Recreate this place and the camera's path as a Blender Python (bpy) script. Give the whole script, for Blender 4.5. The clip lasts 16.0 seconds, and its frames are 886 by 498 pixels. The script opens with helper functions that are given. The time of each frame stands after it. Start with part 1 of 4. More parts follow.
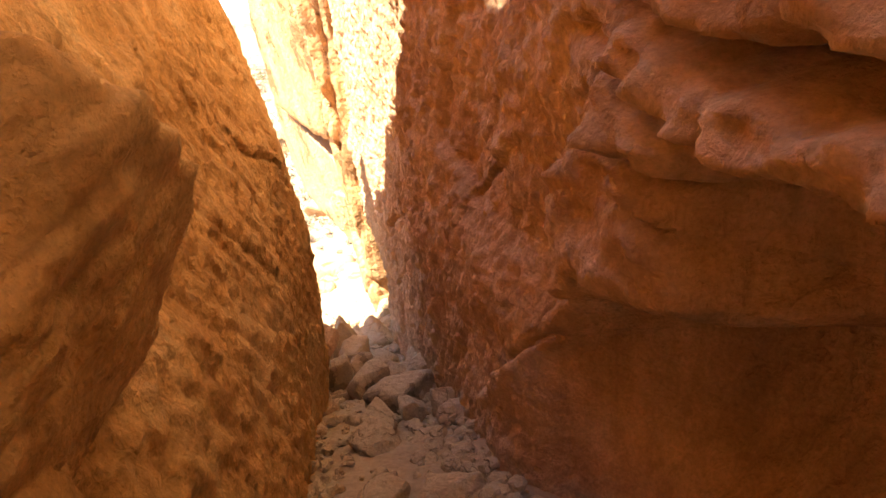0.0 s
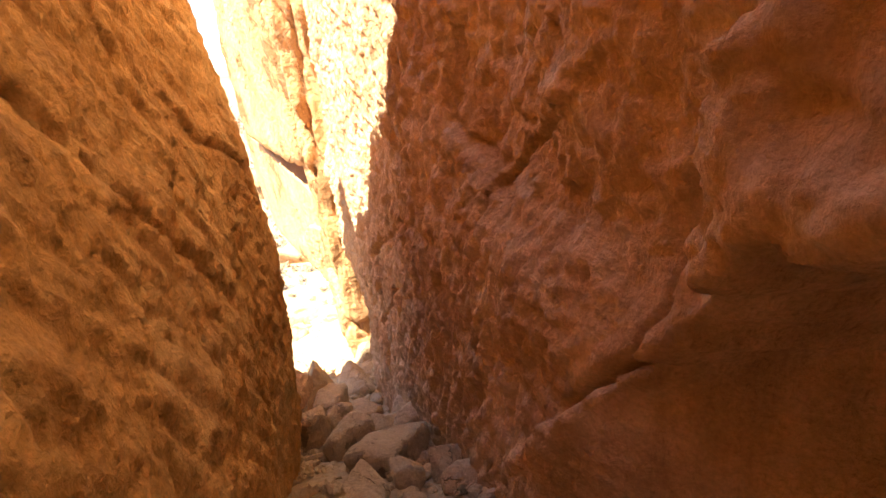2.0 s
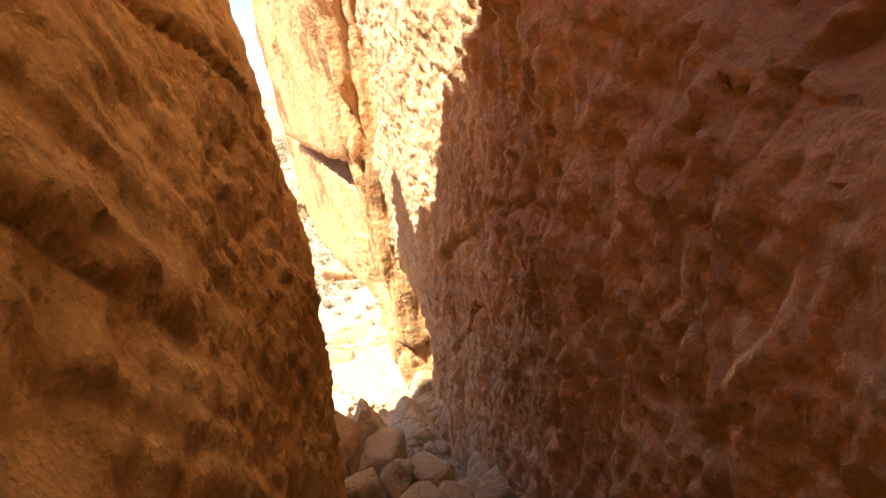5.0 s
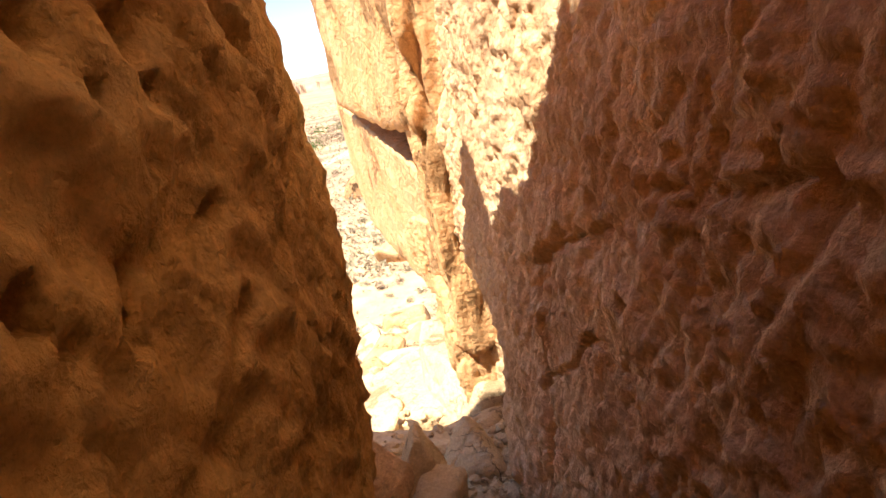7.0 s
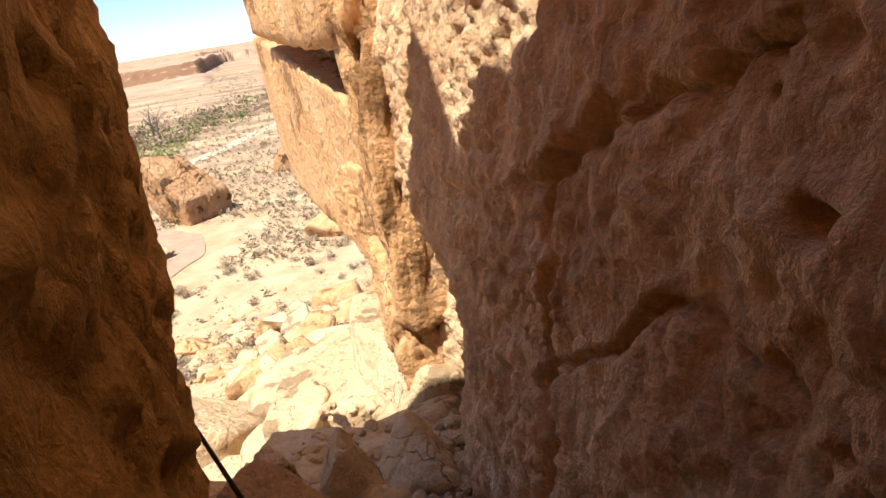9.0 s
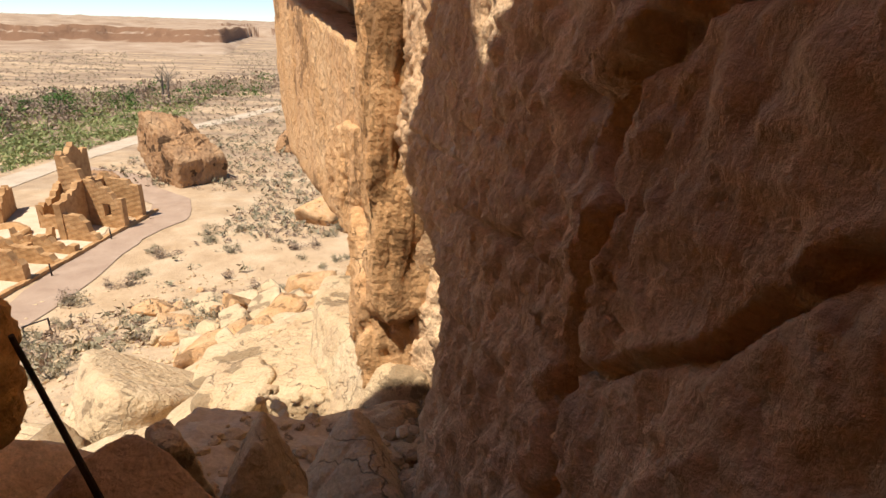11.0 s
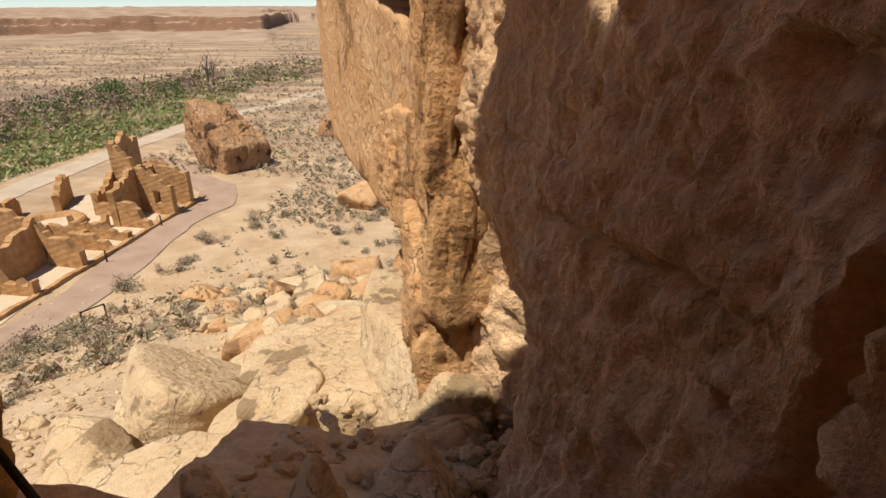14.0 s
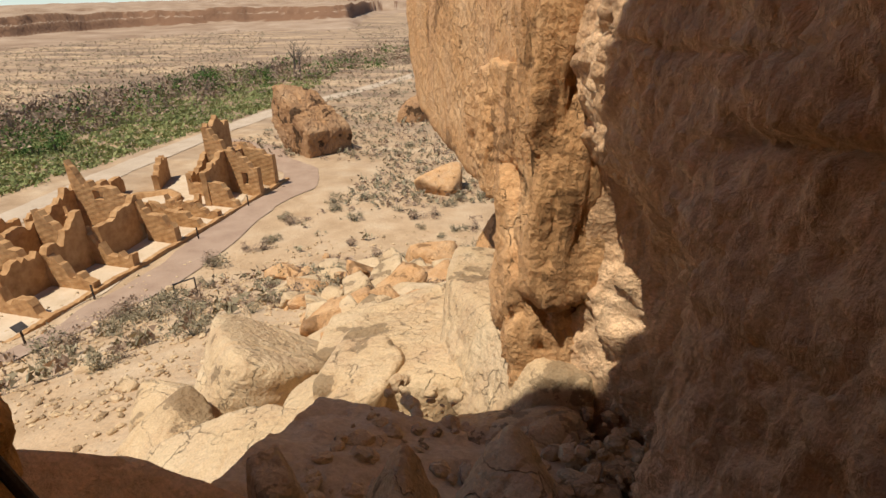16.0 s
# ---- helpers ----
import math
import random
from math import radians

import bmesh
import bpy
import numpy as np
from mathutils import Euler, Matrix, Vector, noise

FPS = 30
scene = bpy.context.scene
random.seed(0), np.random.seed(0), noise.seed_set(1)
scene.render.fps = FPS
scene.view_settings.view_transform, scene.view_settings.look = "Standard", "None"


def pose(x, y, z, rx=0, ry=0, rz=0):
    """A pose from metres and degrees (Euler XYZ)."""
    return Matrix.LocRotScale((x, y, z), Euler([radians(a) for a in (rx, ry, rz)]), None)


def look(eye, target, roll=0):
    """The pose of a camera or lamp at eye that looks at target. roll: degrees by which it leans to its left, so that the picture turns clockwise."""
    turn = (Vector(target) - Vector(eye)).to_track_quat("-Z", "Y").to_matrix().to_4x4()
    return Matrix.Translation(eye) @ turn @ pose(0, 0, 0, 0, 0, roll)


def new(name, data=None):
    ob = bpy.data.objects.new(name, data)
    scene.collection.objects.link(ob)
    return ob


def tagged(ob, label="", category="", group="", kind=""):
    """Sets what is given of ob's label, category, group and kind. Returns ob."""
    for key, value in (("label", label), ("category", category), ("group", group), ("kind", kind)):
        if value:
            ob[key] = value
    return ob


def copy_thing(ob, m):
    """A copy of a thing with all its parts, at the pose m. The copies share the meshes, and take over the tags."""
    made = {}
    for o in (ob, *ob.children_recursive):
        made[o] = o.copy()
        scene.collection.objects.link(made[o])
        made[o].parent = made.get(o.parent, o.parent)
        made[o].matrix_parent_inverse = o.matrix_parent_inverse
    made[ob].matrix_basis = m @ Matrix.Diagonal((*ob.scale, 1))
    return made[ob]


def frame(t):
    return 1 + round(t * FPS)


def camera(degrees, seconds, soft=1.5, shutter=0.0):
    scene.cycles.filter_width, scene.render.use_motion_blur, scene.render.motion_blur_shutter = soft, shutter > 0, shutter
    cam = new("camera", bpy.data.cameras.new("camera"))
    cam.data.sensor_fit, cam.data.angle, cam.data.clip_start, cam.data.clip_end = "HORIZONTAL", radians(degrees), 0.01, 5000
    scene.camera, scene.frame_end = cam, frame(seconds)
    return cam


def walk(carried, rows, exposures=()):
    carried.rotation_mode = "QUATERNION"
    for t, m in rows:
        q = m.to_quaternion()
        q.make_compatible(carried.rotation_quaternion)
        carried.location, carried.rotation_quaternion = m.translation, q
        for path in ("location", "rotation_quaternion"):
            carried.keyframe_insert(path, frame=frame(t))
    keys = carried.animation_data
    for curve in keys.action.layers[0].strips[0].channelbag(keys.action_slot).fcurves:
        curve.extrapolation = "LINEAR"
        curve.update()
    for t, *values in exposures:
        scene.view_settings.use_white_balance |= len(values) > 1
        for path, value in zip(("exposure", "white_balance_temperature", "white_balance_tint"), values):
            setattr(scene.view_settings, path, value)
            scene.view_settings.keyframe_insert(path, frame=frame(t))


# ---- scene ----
cam = camera(76.0, 16.0)
PATH = [
    (0, (0.254, -0.3, 1.834), (0.043, 1.496, 0.979), -12.1),
    (0.5, (0.237, -0.019, 1.666), (0.073, 1.793, 0.834), -11.5),
    (1, (0.008, 0.207, 1.301), (-0.125, 2.033, 0.496), -11.7),
    (1.5, (-0.025, 0.362, 1.351), (-0.148, 2.202, 0.577), -11.5),
    (2, (-0.089, 0.512, 1.259), (-0.183, 2.376, 0.541), -11.1),
    (2.5, (-0.158, 0.909, 1.027), (-0.242, 2.776, 0.315), -11.3),
    (3, (-0.226, 1.143, 1.04), (-0.324, 3.009, 0.327), -11.7),
    (3.5, (-0.439, 1.346, 0.922), (-0.573, 3.221, 0.239), -12.6),
    (4, (-0.556, 1.594, 0.895), (-0.724, 3.483, 0.262), -12.2),
    (4.2, (-0.557, 1.654, 0.86), (-0.725, 3.544, 0.228), -12.4),
    (6.3, (-0.868, 3.028, 0.324), (-1.271, 4.881, -0.311), -13.4),
    (6.5, (-0.919, 3.141, 0.324), (-1.338, 4.989, -0.313), -13.3),
    (7, (-0.979, 3.324, 0.336), (-1.4, 5.168, -0.313), -12.9),
    (7.5, (-1.038, 3.663, 0.154), (-1.439, 5.507, -0.509), -13.1),
    (8, (-1.05, 4.016, 0.079), (-1.349, 5.869, -0.612), -12.1),
    (8.5, (-1.266, 4.32, -0.262), (-1.451, 6.171, -0.998), -10.6),
    (9, (-1.344, 4.528, -0.358), (-1.547, 6.366, -1.119), -9.8),
    (9.2, (-1.344, 4.576, -0.346), (-1.551, 6.411, -1.115), -9.3),
    (11.3, (-1.5, 5.15, -0.902), (-1.564, 7.03, -1.583), 5.5),
    (11.5, (-1.55, 5.057, -0.79), (-1.558, 6.948, -1.44), 7.8),
    (12, (-1.586, 5.141, -0.811), (-1.679, 7.02, -1.492), 6.3),
    (12.5, (-1.67, 5.282, -0.871), (-1.87, 7.134, -1.599), 3.5),
    (13, (-1.733, 5.406, -0.905), (-2.006, 7.239, -1.657), 1.3),
    (13.5, (-1.739, 5.497, -0.908), (-2.025, 7.324, -1.67), 0.4),
    (14, (-1.677, 5.641, -0.947), (-1.972, 7.46, -1.726), -0.6),
    (14.5, (-1.716, 5.745, -1.037), (-2.018, 7.558, -1.826), -0.8),
    (15, (-1.839, 5.967, -1.331), (-2.186, 7.762, -2.143), -1.3),
    (15.5, (-1.907, 6.003, -1.303), (-2.339, 7.769, -2.137), -1.6),
    (16, (-1.928, 6.011, -1.277), (-2.473, 7.756, -2.088), -1.9),
]
walk(cam, [(t, look(eye, target, roll)) for t, eye, target, roll in PATH],
     [(0.0, 2.4, 7100, 10), (2.0, 2.42, 7100, 10), (4.0, 2.08, 7100, 10), (6.5, 1.75, 7100, 10), (8.0, 1.48, 6900, 10), (9.0, 1.02, 6700, 10),
      (11.5, 0.45, 6800, 10), (12.5, 0.35, 6800, 10), (14.0, 0.15, 6900, 10), (16.0, 0.05, 6900, 10)])


# ---------------------------------------------------------------- world, sun
world = bpy.data.worlds.new("world")
scene.world = world
world.use_nodes = True
wn, wl = world.node_tree.nodes, world.node_tree.links
sky = wn.new("ShaderNodeTexSky")
sky.sky_type = "NISHITA"
sky.sun_disc = False
SUN_FROM = Vector((-0.25, -0.35, 0.90)).normalized()
sky.sun_elevation = math.asin(SUN_FROM.z)
sky.sun_rotation = math.atan2(SUN_FROM.x, SUN_FROM.y)
sky.altitude = 1900
sky.air_density = 0.8
sky.dust_density = 0.1
sky.ozone_density = 3.0
wn["Background"].inputs["Strength"].default_value = 0.11
wl.new(sky.outputs[0], wn["Background"].inputs["Color"])
sun_data = bpy.data.lights.new("sun", "SUN")
sun_data.energy, sun_data.angle, sun_data.color = 5.0, radians(0.6), (1.0, 0.95, 0.87)
sun = new("sun", sun_data)
sun.matrix_world = look(SUN_FROM * 60, (0, 0, 0))


# ---------------------------------------------------------------- numbers: noise on arrays
_rng = np.random.RandomState(7)
_perm = np.concatenate([_rng.permutation(512)] * 3)
_grad = _rng.normal(size=(512, 3))
_grad /= np.linalg.norm(_grad, axis=1)[:, None]


def perlin(p):
    p = np.asarray(p, float)
    i = np.floor(p).astype(int)
    f = p - i
    u = f * f * f * (f * (f * 6 - 15) + 10)
    i &= 511
    total = 0
    for dx in (0, 1):
        for dy in (0, 1):
            for dz in (0, 1):
                h = _perm[_perm[_perm[i[:, 0] + dx] + ((i[:, 1] + dy) & 511)] + ((i[:, 2] + dz) & 511)]
                g = _grad[h]
                d = (f - (dx, dy, dz))
                w = (u[:, 0] if dx else 1 - u[:, 0]) * (u[:, 1] if dy else 1 - u[:, 1]) * (u[:, 2] if dz else 1 - u[:, 2])
                total = total + w * (g * d).sum(1)
    return total


def fbm(p, scale, octaves=4, gain=0.5, seed=0.0):
    p = np.asarray(p, float) / np.asarray(scale, float) + seed
    a, out = 1.0, 0
    for _ in range(octaves):
        out = out + a * perlin(p)
        p, a = p * 2.03 + 11.7, a * gain
    return out


def ridged(p, scale, octaves=3, seed=0.0):
    p = np.asarray(p, float) / np.asarray(scale, float) + seed
    a, out = 1.0, 0
    for _ in range(octaves):
        out = out + a * (1 - 2 * np.abs(perlin(p)))
        p, a = p * 2.07 + 5.3, a * 0.5
    return out


def smooth(a, b, x):
    t = np.clip((x - a) / (b - a), 0, 1)
    return t * t * (3 - 2 * t)


def bump(x, c, w):
    return np.exp(-((x - c) / w) ** 2)


def mesh_from(name, verts, faces, material, shade=True):
    me = bpy.data.meshes.new(name)
    me.from_pydata([tuple(v) for v in verts], [], [tuple(int(i) for i in f) for f in faces])
    me.update()
    if shade:
        me.polygons.foreach_set("use_smooth", np.ones(len(me.polygons), bool))
    if material:
        me.materials.append(material)
    return me


def grid_faces(n, m, flip=False, wrap=False):
    i, j = np.meshgrid(np.arange(n - 1), np.arange(m if wrap else m - 1), indexing="ij")
    a = (i * m + j).ravel()
    b = (i * m + (j + 1) % m).ravel()
    c, d = b + m, a + m
    return np.stack([a, d, c, b] if flip else [a, b, c, d], 1)


def part(name, bm, material, parent=None, label=""):
    me = bpy.data.meshes.new(name)
    bm.to_mesh(me)
    bm.free()
    me.materials.append(material)
    ob = new(name, me)
    if parent:
        ob.parent = parent
    if label:
        ob["label"] = label
    return ob


def put_mesh(name, me, parent=None, label=""):
    ob = new(name, me)
    if parent:
        ob.parent = parent
    if label:
        ob["label"] = label
    return ob


# ---------------------------------------------------------------- materials
def rock_material(name, dark, mid, light, scale=1.0, rough=0.9, strata=0.0, bump_strength=0.5, stain=None, stain_amount=0.0, cracks=0.0, streak=0.0):
    mat = bpy.data.materials.new(name)
    mat.use_nodes = True
    n, l = mat.node_tree.nodes, mat.node_tree.links
    bsdf = n["Principled BSDF"]
    bsdf.inputs["Roughness"].default_value = rough
    bsdf.inputs["Specular IOR Level"].default_value = 0.2
    geo = n.new("ShaderNodeNewGeometry")
    big = n.new("ShaderNodeTexNoise")
    big.inputs["Scale"].default_value = 0.9 * scale
    big.inputs["Detail"].default_value = 8
    big.inputs["Roughness"].default_value = 0.62
    l.new(geo.outputs["Position"], big.inputs["Vector"])
    ramp = n.new("ShaderNodeValToRGB")
    ramp.color_ramp.elements[0].position, ramp.color_ramp.elements[0].color = 0.30, (*dark, 1)
    ramp.color_ramp.elements[1].position, ramp.color_ramp.elements[1].color = 0.72, (*light, 1)
    e = ramp.color_ramp.elements.new(0.5)
    e.color = (*mid, 1)
    l.new(big.outputs["Fac"], ramp.inputs["Fac"])
    colour = ramp.outputs["Color"]
    if stain:
        mapping = n.new("ShaderNodeMapping")
        mapping.inputs["Scale"].default_value = (1.6, 1.6, 0.35)
        l.new(geo.outputs["Position"], mapping.inputs["Vector"])
        st = n.new("ShaderNodeTexNoise")
        st.inputs["Scale"].default_value = 1.3 * scale
        st.inputs["Detail"].default_value = 5
        l.new(mapping.outputs[0], st.inputs["Vector"])
        sr = n.new("ShaderNodeMapRange")
        sr.inputs["From Min"].default_value, sr.inputs["From Max"].default_value = 0.44, 0.76
        sr.inputs["To Max"].default_value = stain_amount
        l.new(st.outputs["Fac"], sr.inputs["Value"])
        mx = n.new("ShaderNodeMix")
        mx.data_type = "RGBA"
        l.new(sr.outputs["Result"], mx.inputs["Factor"])
        l.new(colour, mx.inputs["A"])
        mx.inputs["B"].default_value = (*stain, 1)
        colour = mx.outputs["Result"]
    fine = n.new("ShaderNodeTexNoise")
    fine.inputs["Scale"].default_value = 38 * scale
    fine.inputs["Detail"].default_value = 6
    fine.inputs["Roughness"].default_value = 0.7
    l.new(geo.outputs["Position"], fine.inputs["Vector"])
    fr = n.new("ShaderNodeMapRange")
    fr.inputs["From Min"].default_value, fr.inputs["From Max"].default_value = 0.25, 0.75
    fr.inputs["To Min"].default_value, fr.inputs["To Max"].default_value = 0.74, 1.20
    l.new(fine.outputs["Fac"], fr.inputs["Value"])
    mul = n.new("ShaderNodeMix")
    mul.data_type, mul.blend_type = "RGBA", "MULTIPLY"
    mul.inputs["Factor"].default_value = 1.0
    l.new(colour, mul.inputs["A"])
    l.new(fr.outputs["Result"], mul.inputs["B"])
    l.new(mul.outputs["Result"], bsdf.inputs["Base Color"])
    extra = []
    if streak:
        smap = n.new("ShaderNodeMapping")
        smap.inputs["Rotation"].default_value = (radians(-14), 0, 0)
        smap.inputs["Scale"].default_value = (7, 7, 1.7)
        l.new(geo.outputs["Position"], smap.inputs["Vector"])
        sn = n.new("ShaderNodeTexNoise")
        sn.inputs["Scale"].default_value = scale
        sn.inputs["Detail"].default_value = 7
        sn.inputs["Roughness"].default_value = 0.6
        sn.inputs["Distortion"].default_value = 0.5
        l.new(smap.outputs[0], sn.inputs["Vector"])
        sm = n.new("ShaderNodeMapRange")
        sm.inputs["From Min"].default_value, sm.inputs["From Max"].default_value = 0.32, 0.68
        sm.inputs["To Min"].default_value, sm.inputs["To Max"].default_value = 1 - 0.45 * streak, 1 + 0.30 * streak
        l.new(sn.outputs["Fac"], sm.inputs["Value"])
        extra.append((sm.outputs["Result"], sn.outputs["Fac"], 1.6 * streak))
    if cracks:
        warp = n.new("ShaderNodeTexNoise")
        warp.inputs["Scale"].default_value = 2.2 * scale
        warp.inputs["Detail"].default_value = 5
        l.new(geo.outputs["Position"], warp.inputs["Vector"])
        shift = n.new("ShaderNodeVectorMath")
        shift.operation = "MULTIPLY_ADD"
        l.new(warp.outputs["Color"], shift.inputs[0])
        shift.inputs[1].default_value = (0.6, 0.6, 0.6)
        l.new(geo.outputs["Position"], shift.inputs[2])
        vor = n.new("ShaderNodeTexVoronoi")
        vor.feature = "DISTANCE_TO_EDGE"
        vor.inputs["Scale"].default_value = 1.1 * scale
        l.new(shift.outputs[0], vor.inputs["Vector"])
        where = n.new("ShaderNodeMapRange")
        where.inputs["From Min"].default_value, where.inputs["From Max"].default_value = 0.42, 0.62
        where.inputs["To Min"].default_value, where.inputs["To Max"].default_value = 0.0, 0.011
        l.new(big.outputs["Fac"], where.inputs["Value"])
        less = n.new("ShaderNodeMath")
        less.operation = "DIVIDE"
        less.use_clamp = True
        l.new(vor.outputs["Distance"], less.inputs[0])
        l.new(where.outputs["Result"], less.inputs[1])
        cm = n.new("ShaderNodeMapRange")
        cm.inputs["To Min"].default_value = 1 - cracks
        l.new(less.outputs[0], cm.inputs["Value"])
        extra.append((cm.outputs["Result"], less.outputs[0], 0.5))
    for tint, _, _ in extra:
        m2 = n.new("ShaderNodeMix")
        m2.data_type, m2.blend_type = "RGBA", "MULTIPLY"
        m2.inputs["Factor"].default_value = 1.0
        l.new(mul.outputs["Result"], m2.inputs["A"])
        l.new(tint, m2.inputs["B"])
        l.new(m2.outputs["Result"], bsdf.inputs["Base Color"])
        mul = m2
    add = n.new("ShaderNodeMath")
    add.operation = "MULTIPLY_ADD"
    mid_noise = n.new("ShaderNodeTexNoise")
    mid_noise.inputs["Scale"].default_value = 9 * scale
    mid_noise.inputs["Detail"].default_value = 6
    l.new(geo.outputs["Position"], mid_noise.inputs["Vector"])
    l.new(fine.outputs["Fac"], add.inputs[0])
    add.inputs[1].default_value = 0.25
    l.new(mid_noise.outputs["Fac"], add.inputs[2])
    height = add.outputs[0]
    for _, level, amount in extra:
        more = n.new("ShaderNodeMath")
        more.operation = "MULTIPLY_ADD"
        l.new(level, more.inputs[0])
        more.inputs[1].default_value = amount
        l.new(height, more.inputs[2])
        height = more.outputs[0]
    if strata:
        wave = n.new("ShaderNodeTexWave")
        wave.bands_direction = "Z"
        wave.inputs["Scale"].default_value = 3.0 * scale
        wave.inputs["Distortion"].default_value = 4
        wave.inputs["Detail"].default_value = 3
        l.new(geo.outputs["Position"], wave.inputs["Vector"])
        add2 = n.new("ShaderNodeMath")
        add2.operation = "MULTIPLY_ADD"
        l.new(wave.outputs["Fac"], add2.inputs[0])
        add2.inputs[1].default_value = strata
        l.new(height, add2.inputs[2])
        height = add2.outputs[0]
    bp = n.new("ShaderNodeBump")
    bp.inputs["Strength"].default_value = bump_strength
    bp.inputs["Distance"].default_value = 0.085 / scale
    l.new(height, bp.inputs["Height"])
    l.new(bp.outputs["Normal"], bsdf.inputs["Normal"])
    return mat


SANDSTONE = rock_material("sandstone_wall", (0.50, 0.30, 0.155), (0.69, 0.445, 0.25), (0.84, 0.60, 0.375), 1.3, 0.9, 0.0, 0.9, (0.40, 0.24, 0.14), 0.6, 0.0, 0.4)
# Pillar copy of the sandstone: orange bounced light is put into its colour.
SANDSTONE_BOUNCE = rock_material("ochre_sandstone_bounce_lit", (0.56, 0.285, 0.09), (0.76, 0.43, 0.152), (0.85, 0.555, 0.245), 1.3, 0.9, 0.0, 1.0, (0.57, 0.295, 0.11), 0.6, 0.0, 0.4)
BOULDER = rock_material("pale_sandstone_boulder", (0.46, 0.31, 0.17), (0.59, 0.43, 0.255), (0.68, 0.525, 0.335), 1.2, 0.9, 0.0, 0.9, (0.47, 0.31, 0.19), 0.5, 0.4)
CLIFF = rock_material("weathered_cliff_stone", (0.44, 0.225, 0.09), (0.60, 0.345, 0.16), (0.70, 0.46, 0.255), 1.1, 0.9, 0.0, 1.0, (0.50, 0.31, 0.18), 0.5, 0.4, 0.15)
EARTH = rock_material("sandy_ground", (0.42, 0.30, 0.18), (0.52, 0.39, 0.25), (0.60, 0.48, 0.33), 0.5, 0.95, 0.0, 0.5)
MASONRY = rock_material("ruin_masonry", (0.30, 0.155, 0.065), (0.43, 0.24, 0.105), (0.53, 0.32, 0.155), 2.0, 0.9, 0.03, 0.4)


def valley_material():
    mat = rock_material("valley_earth", (0.40, 0.265, 0.15), (0.51, 0.355, 0.215), (0.58, 0.435, 0.285), 0.5, 0.95, 0.0, 0.6)
    n, l = mat.node_tree.nodes, mat.node_tree.links
    bsdf = n["Principled BSDF"]
    source = bsdf.inputs["Base Color"].links[0].from_socket
    geo = n.new("ShaderNodeNewGeometry")
    mapping = n.new("ShaderNodeMapping")
    mapping.inputs["Rotation"].default_value = (0, 0, radians(30))
    mapping.inputs["Scale"].default_value = (0.012, 0.05, 0.0)
    l.new(geo.outputs["Position"], mapping.inputs["Vector"])
    patch = n.new("ShaderNodeTexNoise")
    patch.inputs["Scale"].default_value = 1.6
    patch.inputs["Detail"].default_value = 10
    patch.inputs["Roughness"].default_value = 0.68
    l.new(mapping.outputs[0], patch.inputs["Vector"])
    fac = n.new("ShaderNodeMapRange")
    fac.inputs["From Min"].default_value, fac.inputs["From Max"].default_value = 0.40, 0.58
    fac.inputs["To Max"].default_value = 0.9
    l.new(patch.outputs["Fac"], fac.inputs["Value"])
    # scrub cover grows denser away from the talus
    far = n.new("ShaderNodeVectorMath")
    far.operation = "LENGTH"
    l.new(geo.outputs["Position"], far.inputs[0])
    band = n.new("ShaderNodeMapRange")
    band.inputs["From Min"].default_value, band.inputs["From Max"].default_value = 40, 100
    l.new(far.outputs["Value"], band.inputs["Value"])
    both = n.new("ShaderNodeMath")
    both.operation = "MULTIPLY"
    l.new(fac.outputs[0], both.inputs[0])
    l.new(band.outputs[0], both.inputs[1])
    mx = n.new("ShaderNodeMix")
    mx.data_type = "RGBA"
    l.new(both.outputs[0], mx.inputs["Factor"])
    l.new(source, mx.inputs["A"])
    mx.inputs["B"].default_value = (0.21, 0.145, 0.10, 1)
    l.new(mx.outputs["Result"], bsdf.inputs["Base Color"])
    return mat


VALLEY = valley_material()
TRACK = rock_material("track_sand", (0.42, 0.32, 0.225), (0.48, 0.375, 0.27), (0.55, 0.44, 0.325), 0.5, 0.95, 0.0, 0.3)
TRAIL = rock_material("trail_gravel", (0.32, 0.215, 0.15), (0.37, 0.255, 0.18), (0.42, 0.30, 0.215), 0.8, 0.95, 0.0, 0.3)
PALEFLOOR = rock_material("ruin_floor", (0.50, 0.37, 0.24), (0.57, 0.44, 0.30), (0.63, 0.51, 0.37), 0.8, 0.95, 0.0, 0.3)
REDROCK = rock_material("orange_boulder", (0.32, 0.165, 0.075), (0.45, 0.25, 0.12), (0.56, 0.35, 0.19), 0.35, 0.9, 0.0, 1.0, (0.28, 0.16, 0.09), 0.7, 0.7, 0.4)
METAL = rock_material("painted_metal", (0.05, 0.045, 0.04), (0.07, 0.06, 0.055), (0.09, 0.08, 0.07), 3.0, 0.5, 0.0, 0.1)


def leaf_material(name, a, b_):
    mat = bpy.data.materials.new(name)
    mat.use_nodes = True
    n, l = mat.node_tree.nodes, mat.node_tree.links
    geo = n.new("ShaderNodeNewGeometry")
    ramp = n.new("ShaderNodeMix")
    ramp.data_type = "RGBA"
    l.new(geo.outputs["Random Per Island"], ramp.inputs["Factor"])
    ramp.inputs["A"].default_value, ramp.inputs["B"].default_value = (*a, 1), (*b_, 1)
    l.new(ramp.outputs["Result"], n["Principled BSDF"].inputs["Base Color"])
    n["Principled BSDF"].inputs["Roughness"].default_value = 0.8
    n["Principled BSDF"].inputs["Specular IOR Level"].default_value = 0.2
    return mat


